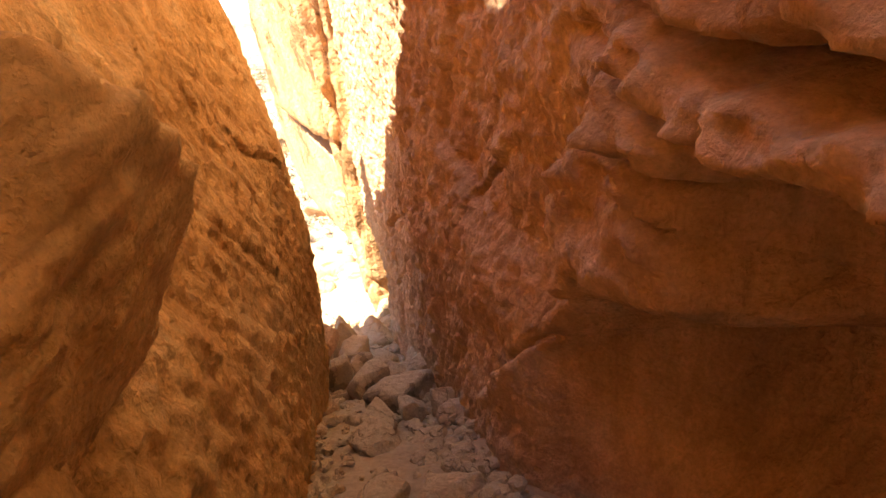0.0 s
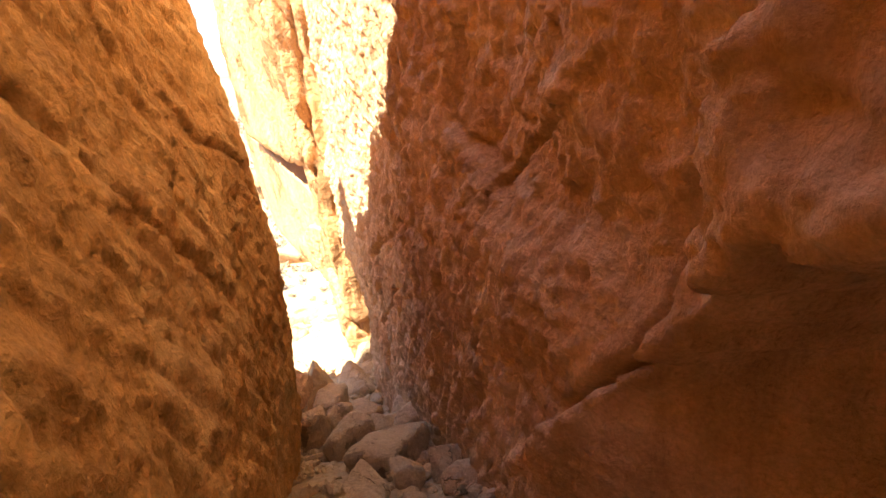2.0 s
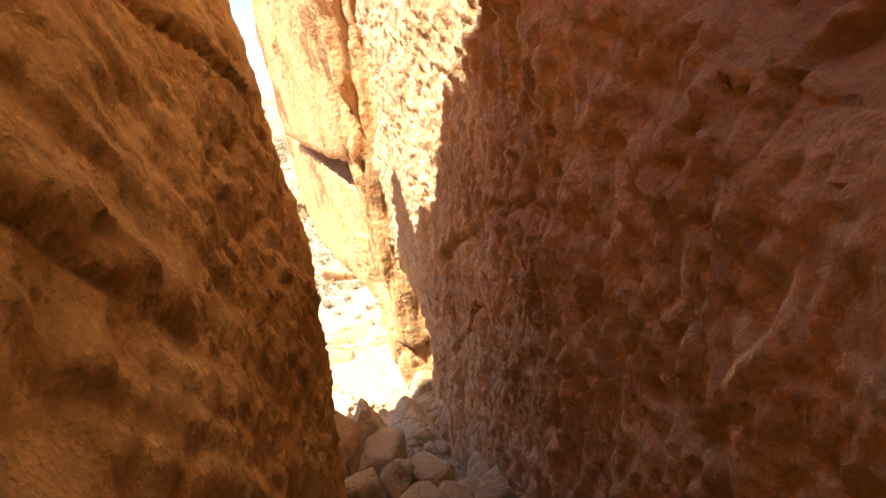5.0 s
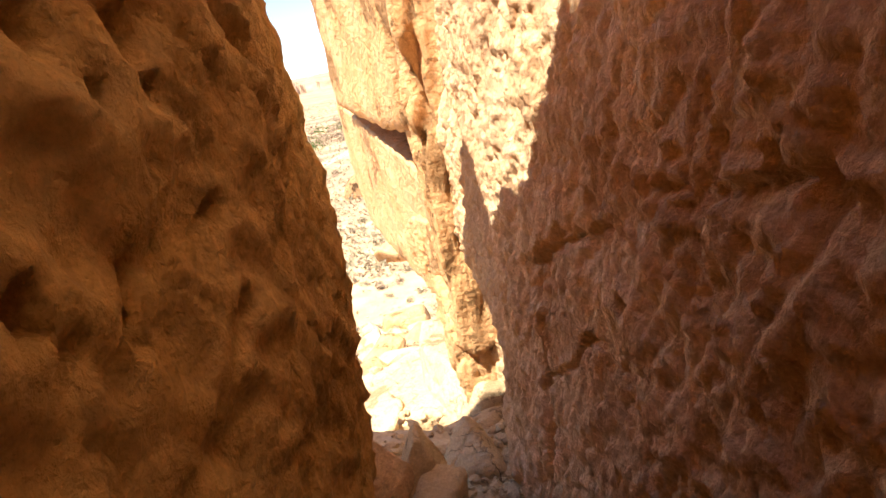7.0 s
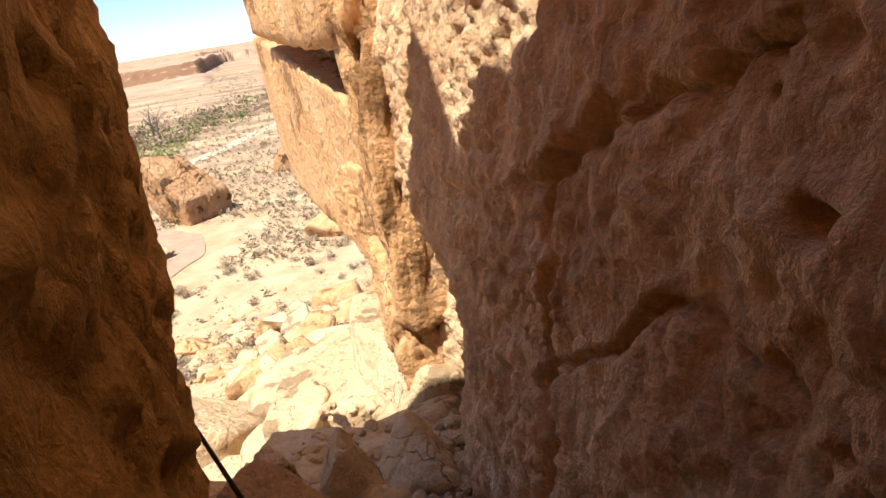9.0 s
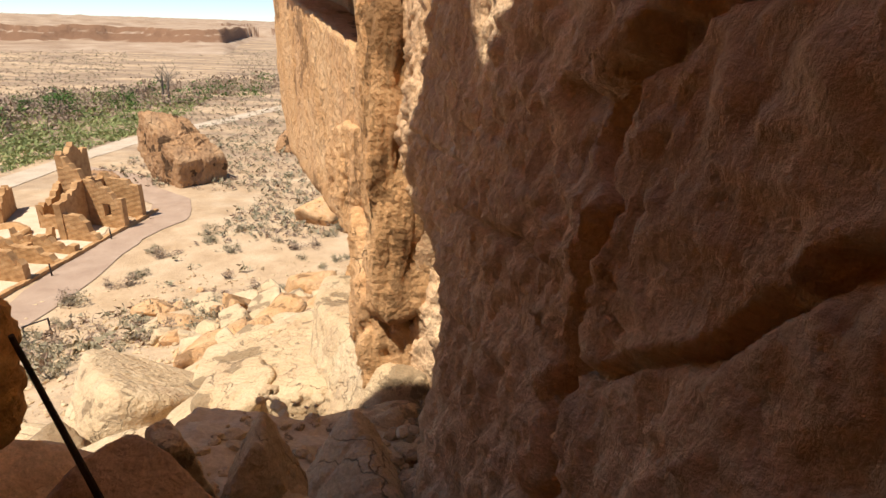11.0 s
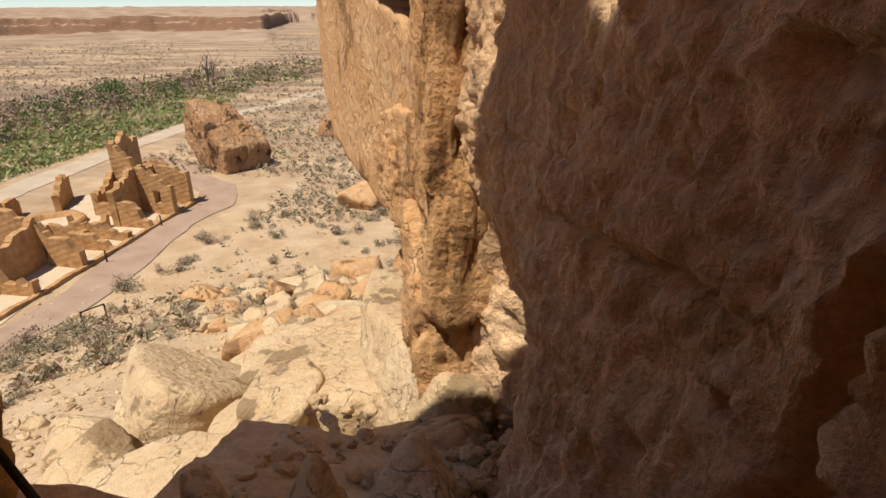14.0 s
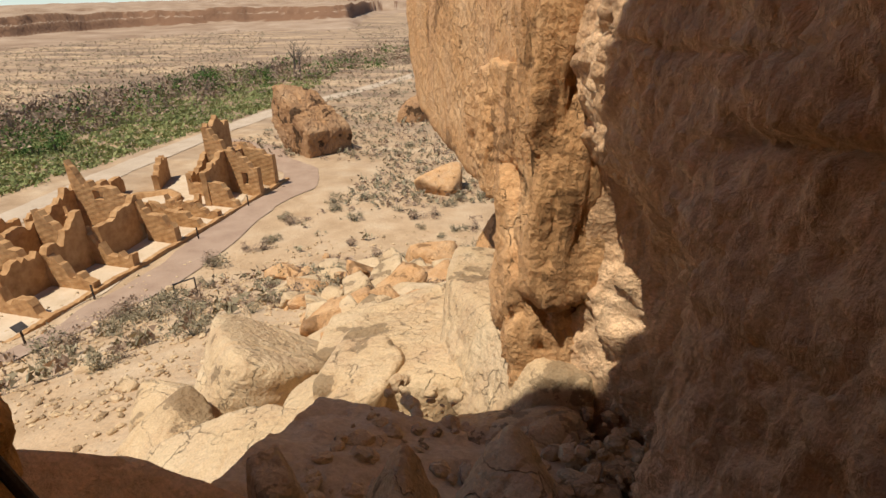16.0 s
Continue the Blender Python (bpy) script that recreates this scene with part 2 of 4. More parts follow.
SAGE = leaf_material("sage_leaves", (0.20, 0.17, 0.10), (0.38, 0.32, 0.21))
DRY = leaf_material("dry_brush", (0.22, 0.15, 0.105), (0.40, 0.29, 0.20))
GREEN = leaf_material("green_leaves", (0.05, 0.10, 0.025), (0.13, 0.20, 0.05))
GRASSY = leaf_material("meadow_grass", (0.16, 0.205, 0.065), (0.37, 0.37, 0.155))
TWIG = leaf_material("twigs", (0.10, 0.08, 0.06), (0.18, 0.15, 0.12))
DARKWOOD = rock_material("weathered_wood", (0.035, 0.025, 0.02), (0.06, 0.045, 0.035), (0.10, 0.08, 0.06), 4.0, 0.8, 0.0, 0.5)
MESA = rock_material("mesa_rock", (0.25, 0.16, 0.10), (0.36, 0.25, 0.165), (0.47, 0.35, 0.25), 0.05, 0.95, 0.0, 0.4)


# ---------------------------------------------------------------- slot walls
def left_face(y, z):
    f = np.clip(y - 3.8, 0, None)
    up = smooth(2.0, 3.2, z)
    x = -0.60 - 0.24 * np.minimum(y, 3.8) - 0.03 * f - (0.04 - 0.02 * up) * f ** 2 - (0.05 - 0.035 * up) * f ** 3
    x = x - 0.10 * np.clip(z - 0.8, 0, None) * smooth(9, 3, z) - 0.12 * np.clip(-0.1 - z, 0, 3) ** 1.5
    return np.maximum(x, -5.2)


def right_face(y, z):
    x = 0.985 - 0.313 * y + 0.094 * z
    x = x + 0.24 * bump(y, 3.3, 0.7) * smooth(0.2, 0.7, z) - 0.13 * bump(y, 2.4, 0.9) * smooth(0.6, 0.1, z)
    # the foot steps back past the smooth face, with a deep cleft at the step
    x = x - 0.09 * bump(y, 7.3, 0.9) - 0.10 * bump(y, 8.8, 0.7) * smooth(-2.2, -1.6, z)
    x = x + 0.58 * smooth(7.55, 8.5, y) * smooth(9.9, 9.2, y) * smooth(-1.85, -2.9, z) + 0.25 * bump(y + 0.35 * (z + 2.6), 8.35, 0.30) * smooth(-1.8, -2.6, z)
    return x + 0.9 * smooth(9.9, 12.0, y)


def slot_floor_z(y):
    return 0.05 - 0.5 * np.minimum(y, 4) - 0.55 * np.clip(y - 4, 0, 2.7) - 0.25 * np.clip(y - 6.7, 0, None)


def along(y, z, line):
    """Distance to a line of (y, z) points on a face, and which side of it (above: plus)."""
    best = np.full(y.shape, 9.0)
    side = np.zeros(y.shape)
    for (y0, z0), (y1, z1) in zip(line[:-1], line[1:]):
        dy, dz = y1 - y0, z1 - z0
        t = np.clip(((y - y0) * dy + (z - z0) * dz) / (dy * dy + dz * dz + 1e-9), 0, 1)
        ey, ez = y - y0 - t * dy, z - z0 - t * dz
        d = np.hypot(ey, ez)
        s = np.sign(dy * ez - dz * ey)
        side = np.where(d < best, s, side)
        best = np.minimum(best, d)
    return best, side


def crack(p, line, width, depth, step=0.0, reach=0.3, wobble=0.03):
    """A crack along the line, cut in by depth; step: how far the side to the line's left stands proud."""
    y = p[:, 1] + wobble * fbm(p, 0.22, 3, 0.5, 61.0)
    z = p[:, 2] + wobble * fbm(p, 0.22, 3, 0.5, 67.0)
    d, s = along(y, z, line)
    out = depth * np.exp(-(d / width) ** 2)
    if step:
        out = out - step * (s > 0) * np.exp(-(d / reach) ** 1.5)
    return out


def pits(p, spots, seed=0.0):
    out = 0
    for y0, z0, r, depth in spots:
        d = np.hypot(p[:, 1] - y0 + 0.3 * r * perlin(p / 0.1 + seed), p[:, 2] - z0)
        out = out + depth * np.exp(-(d / r) ** 3)
    return out


def cells(p, scale, seed):
    """Scattered round hollows: near 1 in the middle of a few of the cells."""
    y, z = p[:, 1] / scale + seed, p[:, 2] / scale + 2 * seed
    iy, iz = np.floor(y).astype(int), np.floor(z).astype(int)
    out = np.zeros(len(p))
    for dy in (-1, 0, 1):
        for dz in (-1, 0, 1):
            h = _perm[(_perm[(iy + dy) & 511] + iz + dz) & 511]
            cy, cz = iy + dy + 0.5 + 0.4 * _grad[h, 0], iz + dz + 0.5 + 0.4 * _grad[h, 1]
            size = 0.16 + 0.20 * np.abs(_grad[h, 2])
            out = np.maximum(out, (h % 3 == 0) * np.exp(-(np.hypot(y - cy, z - cz) / size) ** 3))
    return out


CRACK_MAIN = [(6.40, -0.85), (6.48, -1.04), (6.51, -1.11), (6.45, -1.19), (6.40, -1.24), (6.44, -1.40), (6.48, -1.58), (6.49, -1.80), (6.41, -2.05), (6.45, -2.6)]
CRACK_BRANCH = [(6.48, -1.68), (6.39, -1.69), (6.28, -1.60), (6.19, -1.49), (6.10, -1.44), (6.03, -1.33), (5.96, -1.24), (5.91, -1.17), (5.80, -1.13), (5.5, -1.2)]
CRACK_SIDE = [(6.31, -1.52), (6.39, -1.48), (6.34, -1.30), (6.33, -1.13), (6.31, -0.99)]
CRACK_EARLY = [(1.75, 1.05), (1.94, 0.83), (2.01, 0.61), (2.02, 0.47), (2.04, 0.35), (2.07, 0.19), (2.20, 0.02), (2.45, -0.3)]
BLOCK_SEAM = [(1.55, 1.36), (1.45, 1.28), (1.17, 1.12), (1.02, 0.99), (1.06, 0.84)]
CRACK_HIGH = [(2.63, 0.93), (3.03, 0.71), (3.41, 0.42), (3.39, 0.26)]
CRACK_UP = [(3.60, 1.6), (3.88, 1.01), (3.98, 0.75), (3.56, 0.53)]
POCKET = [(6.37, -0.93), (6.23, -0.71), (6.03, -0.56), (5.71, -0.40), (5.37, -0.27), (5.08, -0.20)]
LEDGE = [(6.75, -1.05), (6.58, -1.03), (6.38, -0.92), (6.34, -0.79), (6.09, -0.68), (5.87, -0.54), (5.6, -0.50)]
LEDGE_NEAR = [(4.95, -0.20), (4.81, -0.15), (4.65, -0.09), (4.5, -0.06)]
CRACK_LOW = [(7.40, -2.12), (7.31, -2.08), (7.18, -2.05), (7.11, -2.06), (7.10, -1.97), (7.06, -1.90)]
SEAM_LOW = [(7.17, -1.85), (7.01, -1.93), (6.90, -1.99), (6.80, -2.04)]
LEDGE_FAR = [(7.69, -1.65), (7.41, -1.59), (7.24, -1.57), (7.10, -1.56), (6.8, -1.5)]
SEAM_FAR = [(9.13, -1.45), (8.12, -1.46), (7.74, -1.44), (7.4, -1.40)]
CRACK_SMALL = [(6.78, -1.19), (6.68, -1.22), (6.62, -1.27), (6.62, -1.4)]
RIGHT_PITS = [(5.50, -0.80, 0.035, 0.12), (6.28, -1.17, 0.014, 0.04), (5.66, -0.60, 0.015, 0.05), (2.82, 0.70, 0.028, 0.10), (2.73, 0.66, 0.028, 0.10),
              (2.84, 0.03, 0.035, 0.06), (2.59, 0.08, 0.045, 0.07), (2.96, -0.36, 0.05, 0.08), (7.47, -1.03, 0.035, 0.06), (7.08, -1.19, 0.03, 0.05),
              (6.91, -1.27, 0.03, 0.05), (6.65, -1.69, 0.022, 0.06), (7.37, -1.18, 0.04, 0.06), (7.72, -1.63, 0.04, 0.06)]
LEFT_PITS = [(3.75, 0.19, 0.022, 0.09), (3.93, 0.14, 0.022, 0.07), (4.11, 0.45, 0.028, 0.08), (3.94, 0.46, 0.02, 0.06), (4.19, 0.17, 0.025, 0.06),
             (4.17, -0.01, 0.028, 0.07), (3.99, 0.38, 0.02, 0.05), (4.11, 0.37, 0.025, 0.05), (3.89, 0.09, 0.02, 0.05), (1.93, 1.36, 0.045, 0.12)]


def right_relief(p):
    y, z = p[:, 1], p[:, 2]
    calm = 1 - 0.55 * smooth(4.6, 5.4, y) * smooth(9.0, 8.4, y)
    d = 0.13 * calm * fbm(p, (1.6, 1.3, 1.1), 3, 0.5, 3.1)
    # drip-like flutes that lean with the bedding
    lean = np.stack([p[:, 0], y + 0.30 * z, z], 1)
    flutes = smooth(1.8, 2.8, y) * (0.35 + 0.65 * smooth(6.2, 4.8, y) + 0.35 * smooth(6.3, 7.2, y))
    d += flutes * 0.046 * (ridged(lean, (0.5, 0.11, 0.30), 4, 9.4) - 0.9)
    d += 0.045 * fbm(lean, (0.5, 0.20, 0.40), 4, 0.6, 19.4) + 0.030 * fbm(p, 0.08, 3, 0.65, 33.0)
    d += 0.022 * smooth(5.8, 6.6, y) * (ridged(lean, (0.3, 0.07, 0.22), 3, 47.0) - 0.8)
    d += flutes * 0.045 * cells(p, 0.13, 4.0) * smooth(-0.15, 0.25, fbm(p, 0.9, 2, 0.5, 71.0))
    # a rough scab of grainy rock on the smoother face
    d += 0.03 * np.abs(fbm(p, (0.05, 0.05, 0.09), 2, 0.6, 35.0)) * smooth(0.05, 0.2, fbm(p, 0.7, 2, 0.5, 73.0))
    d += crack(p, CRACK_MAIN, 0.017, 0.10, 0.022, 0.20, 0.03) + crack(p, CRACK_BRANCH, 0.014, 0.07, -0.022, 0.20, 0.03)
    d += crack(p, CRACK_SIDE, 0.010, 0.03) + crack(p, CRACK_EARLY, 0.035, 0.14, -0.12, 0.4) + crack(p, CRACK_HIGH, 0.02, 0.06, 0.04, 0.3)
    d += crack(p, CRACK_UP, 0.025, 0.07, 0.06, 0.4) + crack(p, POCKET, 0.022, 0.06, 0.0, 0.2, 0.08) * smooth(-0.2, 0.2, fbm(p, 0.3, 2, 0.5, 77.0)) + crack(p, LEDGE, 0.022, 0.06, -0.03, 0.20, 0.10) + crack(p, LEDGE_NEAR, 0.018, 0.05, -0.02, 0.2)
    d += crack(p, CRACK_LOW, 0.012, 0.04) + crack(p, LEDGE_FAR, 0.025, 0.06, -0.04, 0.3) + crack(p, SEAM_FAR, 0.012, 0.04) + crack(p, SEAM_LOW, 0.008, 0.03) + crack(p, CRACK_SMALL, 0.010, 0.03)
    d += pits(p, RIGHT_PITS, 5.0)
    # undercut hollow low down near the upper end, with stacked ledges over it
    wob = 0.10 * fbm(p, 0.4, 4, 0.55, 85.0)
    lip = np.interp(y, (0.2, 1.0, 1.56, 2.23, 2.7), (0.86, 0.80, 0.69, 0.03, -1.1)) + wob
    hollow = smooth(0.02, -0.16, z - lip) * smooth(2.5, 1.5, y)
    d += hollow * (0.85 + 0.15 * fbm(p, 0.5, 4, 0.55, 87.0)) * (0.45 + 0.55 * smooth(0.0, 0.7, z - slot_floor_z(y)))
    d += 0.40 * smooth(1.10, 0.95, y + 0.5 * wob) * smooth(1.42, 1.30, z + wob) * (1 - hollow)
    block = smooth(1.85, 1.70, y + wob) * smooth(0.98, 1.08, y - 0.5 * np.clip(z - 0.95, 0, None)) * smooth(-0.02, 0.06, z - lip) * smooth(1.40, 1.25, z + 0.5 * (y - 1.4))
    d -= block * (0.13 + 0.10 * fbm(p, 0.35, 4, 0.5, 89.0))
    d += crack(p, BLOCK_SEAM, 0.018, 0.16)
    shelf = smooth(1.9, 1.1, y) * smooth(1.15, 1.40, z)
    zz = z + 0.12 * fbm(p, 0.5, 3, 0.5, 81.0) - 0.15 * y
    saw = (zz / 0.19) % 1.0
    d += shelf * (0.34 * smooth(0.62, 0.92, saw) + 0.10 * smooth(0.2, 0.0, saw) - 0.30 + 0.08 * ridged(p, 0.28, 4, 83.0))
    # broken buttress stones past the shade line
    far = smooth(8.3, 9.2, y)
    low = smooth(-1.9, -2.6, z) * smooth(7.6, 8.2, y)
    d += np.maximum(0.6 * far, low) * (0.22 * fbm(p, (0.8, 0.4, 1.2), 4, 0.62, 91.0) + 0.16 * (ridged(lean, (0.6, 0.26, 0.8), 4, 95.0) - 0.9))
    return d


def left_relief(p):
    y, z = p[:, 1], p[:, 2]
    d = -0.05 * fbm(p, (1.5, 1.4, 1.2), 3, 0.5, 23.1)
    slant = np.stack([p[:, 0], y + 0.9 * z, z - 0.9 * y], 1)
    d -= 0.030 * fbm(slant, (0.5, 0.12, 0.7), 4, 0.6, 29.4) + 0.030 * fbm(p, (0.3, 0.25, 0.2), 4, 0.62, 37.0) + 0.018 * (ridged(slant, (0.4, 0.16, 0.5), 3, 49.0) - 0.8)
    d -= 0.014 * fbm(p, 0.07, 3, 0.62, 39.0)
    d -= pits(p, LEFT_PITS, 15.0) + 0.014 * cells(p, 0.10, 9.0)
    d -= crack(p, [(2.0, 1.30), (2.18, 1.09), (2.59, 0.71), (3.0, 0.35)], 0.02, 0.03, 0.03, 0.3)
    d -= crack(p, [(3.5, 1.15), (3.66, 0.99), (4.27, 0.71), (4.5, 0.4)], 0.02, 0.04, 0.03, 0.3)
    # broken hollows at the outer corner
    edge = smooth(4.6, 5.2, y)
    d -= edge * 0.035 * (ridged(p, (0.5, 0.35, 0.5), 3, 43.0) - 0.6)
    return d


def sheet(name, ys, zs, fx, relief, material, flip):
    """A rock face x = fx(y, z), with relief pushed out along x."""
    Y, Z = np.meshgrid(ys, zs, indexing="ij")
    y, z = Y.ravel(), Z.ravel()
    p = np.stack([fx(y, z), y, z], 1)
    p[:, 0] += relief(p)
    return mesh_from(name, p, grid_faces(len(ys), len(zs), flip), material)


ys = np.concatenate([np.arange(-5, 0.4, 0.1), np.arange(0.4, 10, 0.02), np.arange(10, 14.0, 0.06)])
zs = np.concatenate([np.arange(-11, -5, 0.2), np.arange(-5, -2.4, 0.04), np.arange(-2.4, 1.9, 0.02), np.arange(1.9, 14.0, 0.15)])
wall_right = put_mesh("wall_right", sheet("wall_right", ys, zs, right_face, right_relief, SANDSTONE, False))
tagged(wall_right, "tall brown sandstone cliff face with cracks and pits", "rock wall", kind="structure")


def pillar_top(y):
    """Height of the rim: falls towards the mouth to a notch, then rises to a last peak."""
    return np.interp(y, (-5, 2.1, 2.6, 3.4, 4.6, 5.1, 5.45, 6.05, 6.4, 6.9, 7.1), (6.9, 6.85, 6.25, 5.25, 4.1, 3.2, 2.6, 2.38, 2.68, 2.95, 3.05))


ys = np.concatenate([np.arange(-5, 0.2, 0.1), np.arange(0.2, 5.6, 0.02), np.arange(5.6, 7.1, 0.05)])
zs = np.concatenate([np.arange(-10, -3, 0.2), np.arange(-3, 1.9, 0.025), np.arange(1.9, 9.1, 0.15)])
Y, Z = np.meshgrid(ys, zs, indexing="ij")
yf, zf = Y.ravel(), Z.ravel()
zf = np.minimum(zf, pillar_top(yf) + 0.08 * fbm(np.stack([yf, yf, 0 * yf], 1), 0.6, 4, 0.6, 51.0))
front = np.stack([left_face(yf, zf), yf, zf], 1)
front[:, 0] += left_relief(front)
yb = np.linspace(7.15, -5, 26)
back = []
for yv in yb:
    col = np.stack([np.full(len(zs), -5.6), np.full(len(zs), yv), zs], 1)
    col[:, 0] += 0.5 * fbm(col, 2.0, 3, 0.5, 53.0)
    col[:, 2] = np.minimum(col[:, 2], pillar_top(yv) - 2.3)
    back.append(col)
pts = np.concatenate([front] + back)
n_col = len(ys) + len(yb)
wall_left = put_mesh("wall_left", mesh_from("wall_left", np.concatenate([pts, pts[:len(zs)]]), grid_faces(n_col + 1, len(zs), True), SANDSTONE_BOUNCE))
tagged(wall_left, "ochre sandstone pillar face on the open side of the slot", "rock wall", kind="structure")
# its top: strips from the inner rim to the outer rim
top_y = np.linspace(-5, 7.1, 60)
rows = []
for yv in top_y:
    h = float(pillar_top(yv))
    xs = np.linspace(float(left_face(np.array([yv]), np.array([h]))[0]) - 0.02, -5.6, 12)
    q = np.stack([xs, np.full(12, yv), h - 0.05 - 2.3 * (1 - np.exp(-4 * np.linspace(0, 1, 12)))], 1)
    q[2:-1, 2] += 0.3 * fbm(q[2:-1], 1.4, 3, 0.5, 57.0)
    rows.append(q)
put_mesh("pillar_top", mesh_from("pillar_top", np.concatenate(rows), grid_faces(60, 12), SANDSTONE_BOUNCE), wall_left)
# unseen flat sheet, added to close the slot behind and block light there
back_sheet = put_mesh("unseen_back", mesh_from("unseen_back", [(-1.5, -4.6, -2), (3.5, -4.6, -2), (3.5, -4.6, 9), (-1.5, -4.6, 6)], [(0, 1, 2, 3)], SANDSTONE, False))
tagged(back_sheet, "unseen flat sheet added to close the upper end of the slot", "rock wall", kind="structure")

yy = np.arange(-5, 9.0, 0.05)
xx = np.linspace(-1, 1, 60)
Y, U = np.meshgrid(yy, xx, indexing="ij")
fz = slot_floor_z(Y)
xl, xr = np.maximum(left_face(Y, fz), -3.4), right_face(Y, fz)
X = xl - 0.4 + (U + 1) / 2 * (xr - xl + 0.8 + 0.7 * smooth(3.2, 2.4, Y))
p = np.stack([X.ravel(), Y.ravel(), fz.ravel()], 1)
p[:, 2] += 0.12 * fbm(p, 0.6, 4, 0.5, 41.0) + 0.02 * fbm(p, 0.08, 3, 0.5, 45.0) + 0.10 * np.abs(U.ravel()) ** 3
slot_floor = put_mesh("slot_floor", mesh_from("slot_floor", p, grid_faces(len(yy), len(xx), True), EARTH))
tagged(slot_floor, "sandy rubble floor of the narrow slot", "ground", kind="structure")


def ground_z(x, y):
    x, y = np.asarray(x, float), np.asarray(y, float)
    r = np.hypot(x + 2.3, y - 8.5)
    z = -17 + 12.7 * np.clip(1 - r / 33, 0, None) ** 1.15 - 0.45 * smooth(1.5, 4.0, r) * smooth(22, 9, r)
    q = np.stack([x.ravel(), y.ravel(), np.zeros(x.size)], 1)
    rough = (0.35 * fbm(q, 4.0, 4, 0.5, 7.0) * (1 - smooth(24, 40, r.ravel())) + 0.10 * fbm(q, 3.0, 3, 0.5, 8.0)
             + 0.5 * smooth(90, 160, r.ravel()) * fbm(q, (40, 14, 1), 4, 0.55, 12.0))
    return z + rough.reshape(x.shape)


ang = np.radians(np.concatenate([np.arange(-80, 30, 0.4), np.arange(30, 280, 5)]))
rad = np.concatenate([np.arange(0.02, 60, 0.30), np.geomspace(60, 4000, 160)])
R, A = np.meshgrid(rad, ang, indexing="ij")
x, y = (-2.3 + R * np.sin(A)).ravel(), (8.5 + R * np.cos(A)).ravel()
z = ground_z(x, y)
ground = put_mesh("ground", mesh_from("ground", np.stack([x, y, z], 1), grid_faces(len(rad), len(ang), True, True), VALLEY))
tagged(ground, "pale sandy valley floor with sparse scrub", "ground", kind="structure")

# ---------------------------------------------------------------- mesa across the valley
az = np.radians(np.arange(-80, 10, 0.14))
rr = np.concatenate([np.arange(300, 370, 12), np.arange(370, 640, 2.5), np.arange(640, 760, 8), np.geomspace(760, 3600, 50)])
R, A = np.meshgrid(rr, az, indexing="ij")
q = np.stack([R.ravel() * np.sin(A.ravel()), R.ravel() * np.cos(A.ravel()), np.zeros(R.size)], 1)
deg = np.degrees(A).ravel()
r = R.ravel()
rim = 505 + 55 * fbm(q / [1, 1, 1], 160, 4, 0.55, 3.0) - 90 * smooth(-42, -56, deg) + 330 * smooth(-25.5, -22.0, deg)
z = -17.4 + 3.2 * smooth(0, 1, (r - rim + 150) / 150) + 1.2 * fbm(q, 40, 4, 0.5, 5.0) * smooth(-200, 0, r - rim)
ledge_h = 10.5 + 3.5 * fbm(q, 60, 3, 0.5, 6.0)
z = z + ledge_h * (0.55 * smooth(0, 5, r - rim) + 0.45 * smooth(9, 14, r - rim + 6 * fbm(q, 12, 3, 0.5, 9.0)))
z = z + 7.0 * smooth(60, 800, r - rim) + 6.5 * smooth(500, 1600, r - rim) + 1.6 * fbm(q, 90, 4, 0.55, 15.0) * smooth(20, 150, r - rim)
z = z + 3.0 * smooth(0, 12, r - rim - 260 - 60 * fbm(q, 200, 3, 0.5, 17.0))
z[r < 301] = -19
# Steep faces mix to darker red-brown: bare rock, with the cliffs' shade painted in.
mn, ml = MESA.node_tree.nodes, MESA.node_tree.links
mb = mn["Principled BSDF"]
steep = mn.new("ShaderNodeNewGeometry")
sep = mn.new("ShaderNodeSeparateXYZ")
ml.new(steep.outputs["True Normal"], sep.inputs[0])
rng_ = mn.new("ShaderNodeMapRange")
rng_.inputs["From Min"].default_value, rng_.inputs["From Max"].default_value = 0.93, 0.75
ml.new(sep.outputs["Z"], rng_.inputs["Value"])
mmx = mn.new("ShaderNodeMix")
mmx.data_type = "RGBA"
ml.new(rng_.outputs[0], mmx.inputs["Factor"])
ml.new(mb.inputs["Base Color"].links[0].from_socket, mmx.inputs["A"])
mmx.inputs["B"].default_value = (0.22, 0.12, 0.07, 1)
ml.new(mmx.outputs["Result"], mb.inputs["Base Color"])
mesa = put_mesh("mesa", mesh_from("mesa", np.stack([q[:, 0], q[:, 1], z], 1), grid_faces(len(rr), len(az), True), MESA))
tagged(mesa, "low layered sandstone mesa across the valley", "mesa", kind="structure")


# ---------------------------------------------------------------- rocks
def ico(level):
    bm = bmesh.new()
    bmesh.ops.create_icosphere(bm, subdivisions=level, radius=1)
    v = np.array([w.co[:] for w in bm.verts])
    f = np.array([[w.index for w in t.verts] for t in bm.faces])
    bm.free()
    return v, f


ICO = {k: ico(k) for k in (1, 2, 3, 4, 5, 6)}


